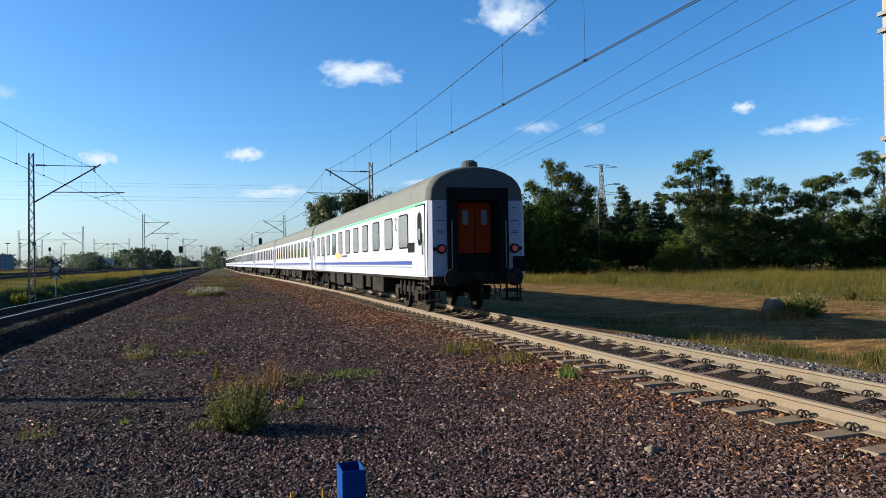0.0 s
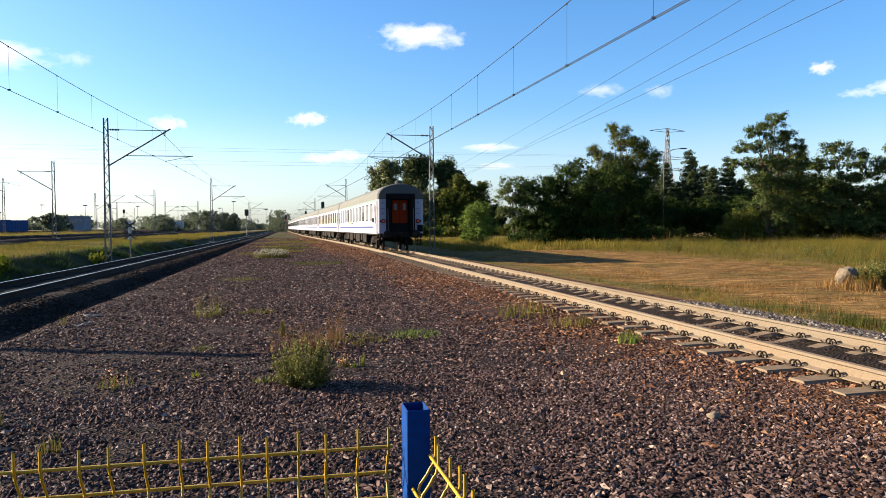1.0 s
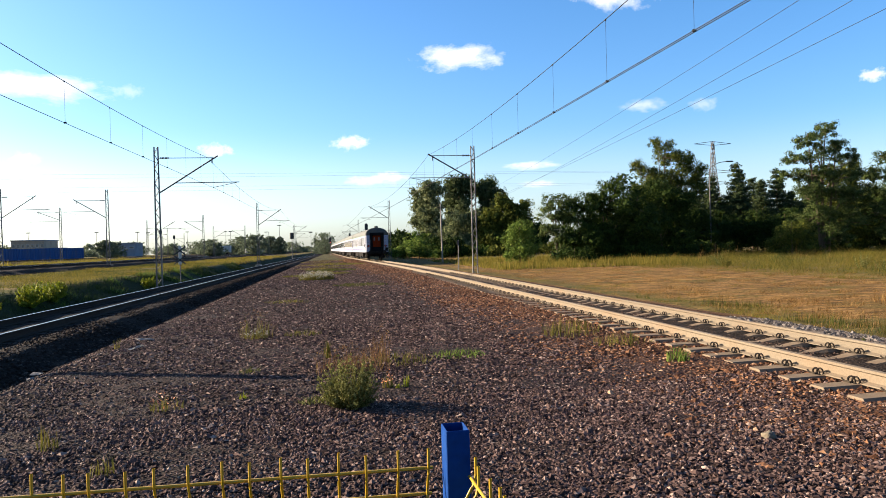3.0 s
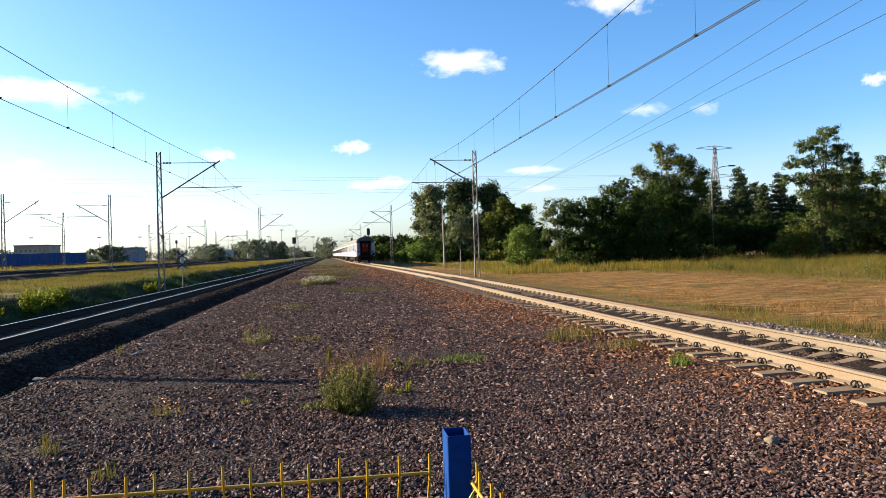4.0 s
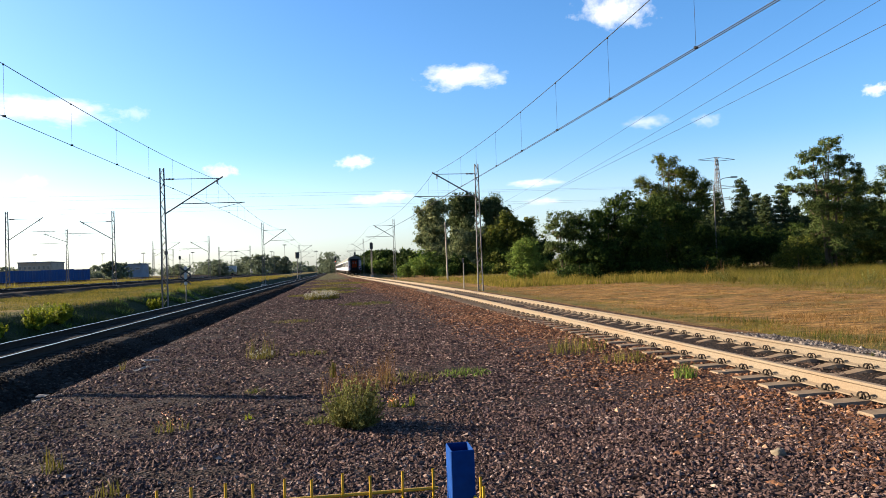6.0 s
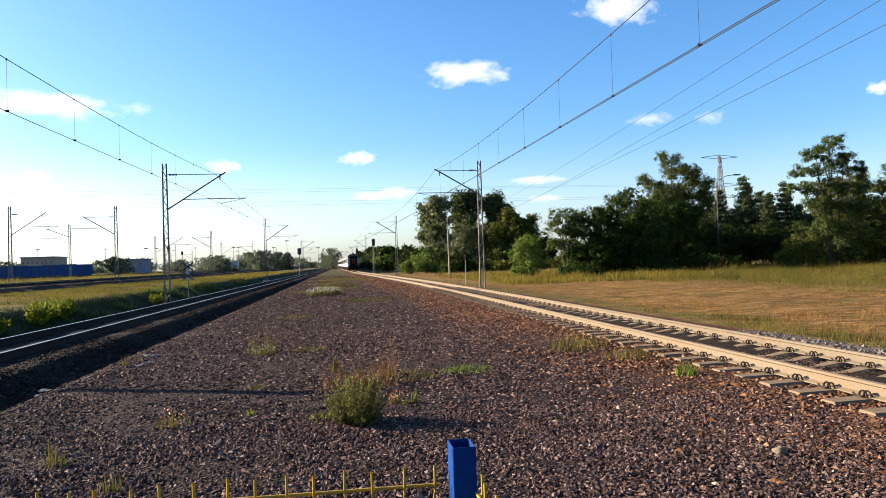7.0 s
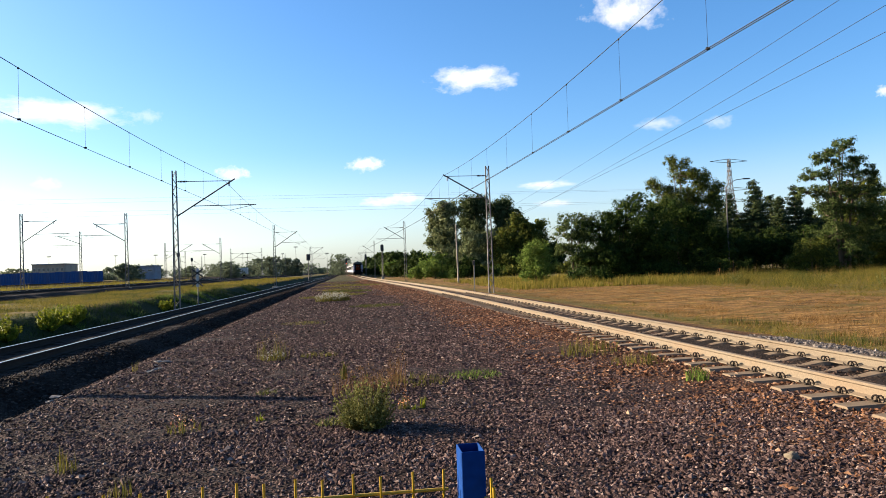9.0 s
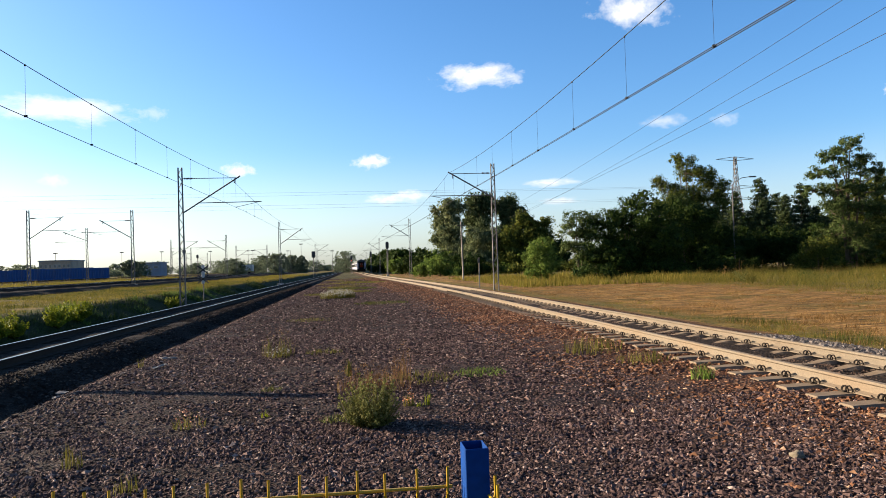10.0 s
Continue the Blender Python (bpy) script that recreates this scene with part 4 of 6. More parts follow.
def tree(x, y, h, width, label, leaf, seed, low=0.12, lobes=26, per=330, size=0.165):
    rng = np.random.default_rng(seed)
    z0 = ground_z(x, y) - 0.1
    ob = thing("tree", label, "tree", pose(x, y, z0), "trees beside the railway")
    lobes_c, lobes_r = [], []
    for i in range(lobes):
        u = (i + rng.uniform(0, 1)) / lobes
        zz = low + (0.97 - low) * u
        prof = math.sin(math.pi * min(1, 0.12 + 0.86 * (zz - low) / (1 - low))) ** 0.6
        a = i * 2.399 + rng.uniform(-0.5, 0.5)
        rr = prof * math.sqrt(rng.uniform(0.04, 0.92))
        lobes_c.append((0.5 * width * rr * math.cos(a), 0.5 * width * rr * math.sin(a), h * zz))
        lobes_r.append(max(0.5, 0.2 * width * rng.uniform(0.7, 1.35) * (0.45 + 0.55 * prof)))
    cen, rad = np.array(lobes_c), np.array(lobes_r)
    cen[-1] = (rng.uniform(-0.06, 0.06) * width, 0, h - rad[-1] * 0.7)
    trunk = [limb([(0, 0, 0), (0.03 * width * rng.uniform(-1, 1), 0, h * 0.3), (0.05 * width * rng.uniform(-1, 1), 0.02 * width, h * 0.62), (0, 0, h * 0.93)], 0.018 * h + 0.03, 0.012, 8)]
    for c, r in zip(cen, rad):
        zs = max(0.05 * h, c[2] - 0.25 * h * rng.uniform(0.5, 1))
        mid = (c[0] * 0.45, c[1] * 0.45, (zs + c[2]) * 0.52)
        trunk.append(limb([(0, 0, zs), mid, tuple(c)], 0.006 * h + 0.01, 0.012, 5))
    v, f = joined(trunk)
    link_part("trunk", mesh_from("trunk", v, f, [M_BARK], smooth=True), ob, "rough brown trunk and limbs")
    # second level of clumps for an uneven outline with gaps
    k = 16
    d = rng.normal(size=(len(cen) * k, 3))
    d /= np.linalg.norm(d, axis=1)[:, None]
    cc = np.repeat(cen, k, axis=0) + d * np.repeat(rad, k)[:, None] * rng.uniform(0.3, 1.25, len(d))[:, None] * np.array([1.1, 1.1, 0.75])
    rc = np.repeat(rad, k) * rng.uniform(0.12, 0.36, len(d))
    cc[:, 2] = np.clip(cc[:, 2], h * low * 0.6, h)
    v, f = leaf_cloud(cc, rc, max(5, per // k), size, rng, 0.8)
    link_part("crown", mesh_from("crown", v, f, [leaf]), ob, "crown of many small leaves with gaps")
    return ob


def grown_tree(x, y, label, leaf, lobes, seed, spray=0.7, size=0.12, flat=0.8, cover=0.72, fill=1.0, name="tree", stems=1, airy=False):
    """A tree whose crown is set lobe by lobe: sideways offset, height, half width, half height. Sprays of leaves cover each lobe."""
    rng = np.random.default_rng(seed)
    ob = thing(name, label, "tree" if name == "tree" else "shrub", pose(x, y, ground_z(x, y) - 0.1), "trees beside the railway")
    h = max(z + rz for _, z, _, rz in lobes)
    grown = []
    for dx, z, rx, rz in lobes:
        home = (dx, 0.0, z)
        grown.append((None, dx, 0.0, z, rx * (0.72 if airy else 0.86), rz * (0.72 if airy else 0.86)))
        for q in range(7 if airy else 4):
            a, e = rng.uniform(0, 6.283), rng.uniform(-0.6, 0.95)
            k = rng.uniform(0.22, 0.46) if airy else rng.uniform(0.34, 0.58)
            grown.append((home, dx + 0.86 * rx * math.cos(a) * math.cos(e), 0.86 * rx * math.sin(a) * math.cos(e), min(z + 0.86 * rz * math.sin(e), h - 0.7 * k * rz), rx * k, min(rx, rz * 1.4) * k))
    wood, cen, rad, lift, core, core_r = [], [], [], [], [], []
    for k in range(stems):
        lean = 0.10 * h * (k - (stems - 1) / 2)
        wood.append(limb([(lean * 0.3, 0, 0), (lean * 0.6 + 0.02 * h * rng.uniform(-1, 1), 0, h * 0.3), (lean + 0.02 * h * rng.uniform(-1, 1), 0.1, h * 0.62), (lean * 1.2, 0, h * 0.92)], 0.013 * h + 0.03, 0.015, 8))
    for root, dx, dy, z, rx, rz in grown:
        dy += rng.uniform(-0.4, 0.4) * rx
        if root:
            wood.append(limb([root, ((root[0] + dx) / 2, (root[1] + dy) / 2, (root[2] + z) / 2 - 0.1 * rz), (dx, dy, z)], 0.0022 * h + 0.006, 0.008, 4))
        else:
            wood.append(limb([(dx * 0.1, 0, max(0.3, z - rz - 0.16 * h)), (dx * 0.55, dy * 0.5, z - rz * 0.75), (dx, dy, z + rz * 0.35)], 0.005 * h + 0.012, 0.012, 5))
        area = 4 * math.pi * ((rx * rx) ** 1.6 / 3 + 2 * (rx * rz) ** 1.6 / 3) ** 0.625
        n = max(6, int(cover * area / (spray * spray * 1.5)))
        d = rng.normal(size=(n, 3))
        d /= np.linalg.norm(d, axis=1)[:, None]
        if airy:
            d[:, 2] = np.where(d[:, 2] < -0.35, -d[:, 2], d[:, 2])
        lump_ = np.array([1 + 0.34 * noise.noise(Vector(q) * 2.2 + Vector((seed, dx, z))) for q in d])
        p = np.array((dx, dy, z)) + d * np.array((rx, rx, rz)) * (lump_ * rng.uniform(0.72, 1.06, n))[:, None]
        for q in range(min(2 if airy else 1, n)):
            a = np.array((dx, dy, z - rz * 0.3))
            wood.append(limb([tuple(a), tuple(a * 0.45 + p[q] * 0.55 - np.array((0, 0, 0.12 * rz))), tuple(p[q])], 0.0015 * h + 0.004, 0.005, 4))
        cen.append(p)
        rad.append(spray * rng.uniform(0.45, 1.15, n))
        lift.append(d)
        m = max(2, int(fill * 5 * rx * rx * rz / (spray + 0.4)))
        u = rng.normal(size=(m, 3))
        u /= np.linalg.norm(u, axis=1)[:, None]
        core.append(np.array((dx, dy, z)) + u * np.array((rx, rx, rz)) * (rng.uniform(0, 0.68, m) ** 0.5)[:, None])
        core_r.append(np.full(m, 0.5 * spray))
    v, f = joined(wood)
    link_part("trunk", mesh_from("trunk", v, f, [M_BARK], smooth=True), ob, "rough brown trunk and limbs")
    cen, rad, lift = np.concatenate(cen), np.concatenate(rad), np.concatenate(lift)
    cen[:, 2] = np.clip(cen[:, 2], 0.25, h)
    size *= 1.08
    per = max(6, int(0.98 * spray * spray / (size * size)))
    outer = leaf_cloud(cen, rad, per, size, rng, flat, np.repeat(lift, per, axis=0) * 0.7)
    inner = leaf_cloud(np.concatenate(core), np.concatenate(core_r), 7, size * 2.6, rng, 0.9)
    inner[0][:, 2] = np.maximum(inner[0][:, 2], 0.05)
    v, f = joined([outer, inner])
    link_part("crown", mesh_from("crown", v, f, [leaf]), ob, "uneven crown of many small leaves with gaps")
    return ob


def pine(x, y, h, w, seed):
    """A conifer: tiers of drooping branch tufts round a straight trunk, with an uneven pointed top."""
    rng = np.random.default_rng(seed)
    ob = thing("tree", "dark conifer in the row behind the meadow", "tree", pose(x, y, ground_z(x, y) - 0.1), "trees beside the railway")
    wood, cen, lift = [limb([(0, 0, 0), (0.1, 0, h * 0.5), (0, 0, h)], 0.16, 0.02, 7)], [(0, 0, h - 0.2), (0.05, 0, h - 0.6)], [(0, 0, 1), (0, 0, 1)]
    z = 0.1 * h
    while z < h - 0.5:
        r = 0.5 * w * min(1.0, 1.25 * (1 - z / h) + 0.10) * rng.uniform(0.8, 1.15)
        k = 7 if z < 0.75 * h else 5
        a0 = rng.uniform(0, 6.28)
        for q in range(k):
            a, rr = a0 + 6.283 * q / k + rng.uniform(-0.3, 0.3), r * rng.uniform(0.65, 1.15)
            tip = (rr * math.cos(a), rr * math.sin(a), z + 0.10 * rr + rng.uniform(-0.2, 0.3))
            wood.append(limb([(0, 0, z), (tip[0] * 0.5, tip[1] * 0.5, z - 0.05), tip], 0.03, 0.008, 4))
            for u in np.linspace(0.35, 1.0, 3 + int(rr / 0.8)):
                cen.append((tip[0] * u, tip[1] * u, z + (tip[2] - z) * u * u))
                lift.append((math.cos(a) * 0.6, math.sin(a) * 0.6, 0.7))
        z += 0.055 * h * rng.uniform(0.8, 1.2)
    v, f = joined(wood)
    link_part("trunk", mesh_from("trunk", v, f, [M_BARK], smooth=True), ob, "straight brown trunk")
    v, f = leaf_cloud(np.array(cen), np.full(len(cen), 0.42), 20, 0.17, rng, 0.8, np.repeat(np.array(lift), 20, axis=0) * 0.6)
    link_part("crown", mesh_from("crown", v, f, [M_NEEDLE]), ob, "tiered needle crown")
    return ob


DARK = "dense dark green broadleaf tree at the edge of the dry grass"
grown_tree(31.0, 80, DARK, M_LEAF, [(-3.4, 3.0, 2.9, 3.0), (0.2, 3.1, 3.4, 3.1), (3.7, 3.1, 3.2, 3.2), (-2.4, 6.2, 2.4, 2.2), (0.9, 7.2, 2.8, 2.8), (3.8, 6.2, 2.4, 2.3), (-3.0, 1.5, 3.2, 1.6), (3.0, 1.5, 3.2, 1.6)], 1)
grown_tree(39.6, 83, DARK, M_LEAF, [(-2.4, 3.0, 2.8, 3.1), (1.8, 2.8, 2.8, 3.0), (-1.6, 6.6, 2.4, 2.4), (1.8, 6.4, 2.4, 2.6), (0.2, 8.0, 1.9, 1.7)], 2)
grown_tree(25.3, 80, "slim tree with feathery fresh green leaves and a bare lower trunk", M_LOCUST, [(0.5, 7.0, 1.8, 1.4), (-0.9, 5.6, 1.5, 1.1), (1.0, 4.8, 1.7, 1.2), (-0.8, 3.6, 1.4, 1.0), (0.9, 2.8, 1.5, 1.1)], 3, spray=0.5, size=0.1, flat=0.6, fill=0.2, airy=True)
grown_tree(46.0, 95, "tall open-crowned tree with sunlit yellowish leaves", M_LEAF_WARM, [(-3.2, 11.2, 1.8, 2.4), (-2.2, 8.4, 2.5, 2.4), (-0.2, 13.9, 2.3, 2.7), (0.4, 10.4, 3.0, 2.8), (2.9, 13.3, 1.9, 1.8), (4.7, 11.7, 1.8, 1.7), (3.8, 9.6, 2.0, 1.6), (1.6, 7.8, 2.4, 1.8), (0.0, 5.4, 4.0, 2.8)], 4, spray=0.55, size=0.11, cover=1.0, fill=0.35, stems=2, airy=True)
grown_tree(45.5, 90, DARK, M_LEAF, [(-2.6, 2.8, 2.8, 2.9), (1.6, 2.8, 2.9, 2.8), (-1.2, 5.8, 2.4, 2.2), (2.2, 5.2, 2.2, 2.0)], 5)
for i in range(15):
    x, y, h, w = 51.0 + i * 2.6 + (i * 5 % 3) * 0.5, 108 + (i * 7 % 5) * 1.2, 12.4 + (i * 11 % 7) * 0.34, 6.2 + (i % 3) * 0.6
    pine(x, y, h, w, 20 + i)
grown_tree(53.2, 100, "pale silvery green tree between dark conifers", M_LEAF_PALE, [(0, 7.4, 1.8, 1.8), (-0.6, 5.4, 2.0, 1.8), (0.4, 3.2, 2.2, 2.0)], 6)
for i in range(6):
    pine(53.5 + i * 4.3, 103 + i % 2, 9.6 + (i * 5 % 4) * 0.6, 6.0, 300 + i)
for i, (x, y) in enumerate(((50.0, 94), (54.8, 96), (59.8, 95), (64.8, 96), (70.0, 94))):
    grown_tree(x, y, "low dark thicket tree before the conifers", M_LEAF, [(-1.6, 2.4, 2.5, 2.6), (1.6, 2.6, 2.5, 2.7), (0.1, 4.4, 2.3, 1.8 + 0.3 * (i % 3))], 50 + i, size=0.14)
grown_tree(50.8, 74, "low rounded green shrub in tall grass", M_LEAF_WARM, [(-1.2, 1.6, 1.6, 1.6), (1.2, 1.5, 1.6, 1.6), (0.1, 2.8, 1.6, 1.4)], 7, spray=0.5, size=0.1, name="shrub")
grown_tree(56.3, 76, "slender tall locust tree with layered feathery crown", M_LOCUST, [(0.5, 14.0, 1.7, 1.4), (-1.9, 13.0, 1.3, 1.0), (2.5, 12.5, 1.5, 1.2), (-3.3, 11.0, 1.4, 0.9), (-0.2, 11.3, 1.9, 1.3), (3.7, 10.8, 1.3, 1.0), (-4.0, 9.2, 1.2, 0.7), (-1.3, 9.2, 1.8, 1.2), (2.5, 8.9, 2.1, 1.4), (-2.3, 6.8, 2.0, 1.4), (1.5, 6.5, 2.5, 1.7), (4.0, 7.0, 1.7, 1.3), (-1.6, 4.2, 2.1, 1.9), (2.4, 3.9, 2.5, 2.2), (0.5, 2.1, 2.8, 2.0)], 8, spray=0.5, size=0.095, flat=0.6, cover=0.95, fill=0.3, stems=3, airy=True)
grown_tree(61.6, 80, "locust tree with warm olive leaves", M_LEAF_WARM, [(0.2, 9.6, 2.0, 1.6), (-1.6, 7.6, 1.9, 1.5), (2.2, 7.4, 2.2, 1.7), (0.2, 5.0, 3.0, 2.0), (-1.0, 2.4, 3.0, 2.2), (2.2, 2.4, 2.8, 2.2)], 9, flat=0.6, spray=0.6, size=0.12, airy=True, fill=0.6)
grown_tree(66.6, 77, "locust tree with warm olive leaves", M_LOCUST, [(-0.8, 11.0, 2.0, 1.2), (-3.0, 9.2, 1.8, 1.2), (1.6, 9.6, 2.2, 1.4), (3.6, 7.8, 1.8, 1.2), (-1.0, 7.2, 2.6, 1.5), (-3.2, 4.8, 2.4, 1.6), (2.2, 4.8, 2.9, 1.9), (0.0, 2.3, 3.8, 2.2)], 10, flat=0.55, spray=0.6, size=0.12, airy=True, fill=0.6)
grown_tree(74.9, 76, "locust tree with layered feathery crown", M_LOCUST, [(-1.4, 11.2, 2.0, 1.4), (1.4, 11.6, 2.0, 1.3), (-3.8, 9.2, 1.9, 1.2), (3.8, 9.6, 2.0, 1.3), (0.0, 8.6, 2.8, 1.6), (-3.2, 6.0, 2.6, 1.7), (3.4, 6.2, 2.8, 1.8), (0.0, 4.0, 3.6, 2.2), (-3.2, 2.3, 3.0, 2.2), (3.4, 2.3, 3.0, 2.2)], 11, flat=0.6, spray=0.6, size=0.12, airy=True, fill=0.6)
grown_tree(86.4, 76, "tall locust tree with separate feathery tiers", M_LOCUST, [(-2.0, 15.0, 1.8, 1.3), (1.6, 14.2, 2.1, 1.6), (-4.2, 12.8, 1.6, 1.2), (3.8, 12.0, 1.9, 1.4), (-1.4, 11.7, 2.1, 1.4), (-4.4, 9.7, 1.9, 1.3), (1.6, 9.2, 2.7, 1.9), (-2.0, 6.8, 2.7, 2.0), (2.6, 5.8, 2.8, 2.6), (0.0, 3.2, 3.4, 3.2)], 12, spray=0.5, size=0.1, flat=0.6, cover=0.95, fill=0.3, stems=2, airy=True)
grown_tree(82.5, 72, DARK, M_LEAF, [(-2.6, 2.6, 2.8, 2.8), (1.6, 2.8, 3.0, 2.9), (-0.6, 5.8, 2.6, 2.4), (2.4, 5.4, 2.2, 2.0)], 14)
grown_tree(92.5, 68, DARK, M_LEAF, [(-2.6, 3.0, 3.2, 3.1), (2.6, 3.0, 3.2, 3.1), (0, 7.0, 3.4, 3.0), (0.6, 10.2, 2.6, 2.4)], 15)
for i, (x, y) in enumerate(((70.5, 84), (79.5, 83), (88.5, 85))):
    grown_tree(x, y, "dark tree filling the row behind the locusts", M_LEAF, [(-2.0, 3.0, 2.8, 3.0), (2.0, 3.0, 2.8, 3.0), (0, 6.6, 2.8, 2.6)], 80 + i, size=0.15)
grown_tree(18.8, 72, "small round tree with pale green leaves in dry grass", M_LEAF_FRESH, [(-0.2, 3.9, 1.2, 1.0), (-0.8, 2.7, 1.2, 1.1), (0.9, 2.9, 1.1, 1.1), (0.2, 1.7, 1.6, 1.3), (-0.4, 0.9, 1.2, 0.8)], 13, spray=0.42, size=0.085)
for i in range(22):
    x, y = 26.0 + i * 3.1, 76 + (i * 5 % 7) * 0.9 - (6 if i > 15 else 0) + (9 if 5 < i < 9 else 0)
    grown_tree(x, y, "dark low undergrowth bush at the foot of the trees", M_LEAF, [(-0.9, 0.9, 1.3, 1.0), (0.9, 0.8, 1.3, 0.9 + 0.2 * (i % 3))], 400 + i, spray=0.55, size=0.12, name="shrub")
# the grove beyond the wooden pole
grown_tree(22.0, 165, "tall poplar with grey-green sunlit leaves", M_LEAF_GREY_SUN, [(-0.2, 14.9, 3.5, 2.8), (-0.3, 11.6, 4.0, 3.2), (0.0, 8.0, 4.3, 3.4), (0.0, 4.6, 4.4, 3.4), (0.0, 1.8, 4.4, 2.0)], 40, spray=1.1, size=0.22)
grown_tree(29.8, 172, "tall dark poplar-like tree of the grove", M_LEAF_PALE, [(0.4, 16.5, 3.7, 2.9), (0.2, 13.0, 4.3, 3.4), (0.2, 9.0, 4.8, 3.8), (0.0, 5.0, 5.0, 3.6), (0.0, 2.0, 5.0, 2.2)], 41, spray=1.1, size=0.22)
grown_tree(36.5, 172, "tall dark poplar-like tree of the grove", M_LEAF_PALE, [(0.6, 16.4, 3.3, 3.0), (1.2, 13.0, 4.0, 3.4), (0.6, 9.0, 4.8, 3.8), (0.0, 5.0, 5.0, 3.6), (0.0, 2.0, 5.0, 2.2)], 42, spray=1.1, size=0.22)
grown_tree(27.2, 152, "willow-like tree with pale leaves, sunlight put into their colour", M_LEAF_GREY_SUN, [(-1.6, 7.6, 2.4, 2.5), (1.4, 8.0, 2.4, 2.5), (-1.8, 4.2, 3.2, 2.9), (2.0, 4.2, 3.2, 2.9), (0.0, 1.8, 4.4, 2.2)], 43, spray=1.0, size=0.2)
grown_tree(35.4, 150, "olive-brown broadleaf tree before the grove", M_LEAF_WARM, [(0.2, 10.6, 2.9, 2.7), (3.4, 9.0, 2.8, 2.7), (-2.8, 8.0, 3.2, 2.9), (0.6, 6.0, 4.1, 3.4), (5.0, 5.2, 2.7, 3.1), (-2.6, 3.2, 3.9, 3.6), (2.6, 2.4, 4.1, 3.1)], 44, spray=1.0, size=0.2)
grown_tree(43.0, 158, DARK, M_LEAF, [(-1.0, 6.8, 2.6, 2.6), (2.0, 5.0, 2.8, 2.8), (-1.6, 3.2, 3.2, 3.0), (2.6, 2.4, 3.0, 2.4)], 45, spray=1.0, size=0.2)
for i in range(9):
    grown_tree(20.5 + i * 2.9, 141 + (i * 5 % 4) * 1.8, "bright green low bush before the grove", M_LEAF_FRESH if i % 3 == 0 else M_LEAF_WARM, [(-1.0, 1.0, 1.6, 1.2), (1.0, 1.1, 1.6, 1.3 + 0.3 * (i % 2))], 430 + i, spray=0.8, size=0.18, name="shrub")
for i, (x, y, k) in enumerate(((13.0, 140, 0.9), (16.0, 138, 1.05), (19.6, 143, 1.2), (23.4, 141, 1.15), (18.2, 156, 1.5), (15.2, 166, 1.3), (13.2, 182, 1.3), (17.0, 186, 1.9), (11.6, 204, 1.3), (15.0, 212, 2.0), (10.4, 232, 1.5), (13.6, 246, 2.1), (9.8, 268, 1.7), (13.0, 290, 2.4), (9.4, 315, 2.1), (12.5, 345, 2.7))):
    grown_tree(x, y, "leafy green bush-like tree along the track", M_LEAF_FRESH if i in (0, 1, 4, 8) else M_LEAF, [(-1.3 * k, 1.5 * k, 1.5 * k, 1.5 * k), (1.2 * k, 1.4 * k, 1.5 * k, 1.4 * k), (0, 2.6 * k, 1.4 * k, 1.2 * k)], 60 + i, spray=0.6 * k, size=0.15 * k, name="shrub" if k < 1.3 else "tree")
for i in range(16):
    tree(62 + i * 9 + (i % 2) * 4, 150 + (i * 37 % 50), 9 + (i * 5 % 4), 14, "tree of the wood behind the meadow", M_NEEDLE if i % 3 else M_LEAF, 90 + i, low=0.0, lobes=26, per=220, size=0.42)
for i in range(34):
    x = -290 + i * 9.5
    tree(x + (i * 13 % 7), 420 + (i * 53 % 170), 4.0 + (i * 11 % 7) * 0.9, 13 + (i % 4) * 3, "hazy far tree on the horizon", M_HAZY_LEAF, 120 + i, low=0.0, lobes=18, per=190, size=0.55)
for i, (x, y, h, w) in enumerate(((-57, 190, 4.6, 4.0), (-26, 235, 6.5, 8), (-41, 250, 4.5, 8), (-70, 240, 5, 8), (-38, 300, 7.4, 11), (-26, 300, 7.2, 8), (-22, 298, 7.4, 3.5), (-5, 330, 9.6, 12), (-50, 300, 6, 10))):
    tree(x, y, h, w, "lone round tree beside the railway yard", M_HAZY_LEAF, 170 + i, low=0.0, lobes=24, per=360, size=0.26)


# ---- fence round the viewer ----
FENCE_X, FENCE_Y = 0.214, 1.245


def fence_wire(points, r=0.0025):
    return tube_along(points, r, 6)


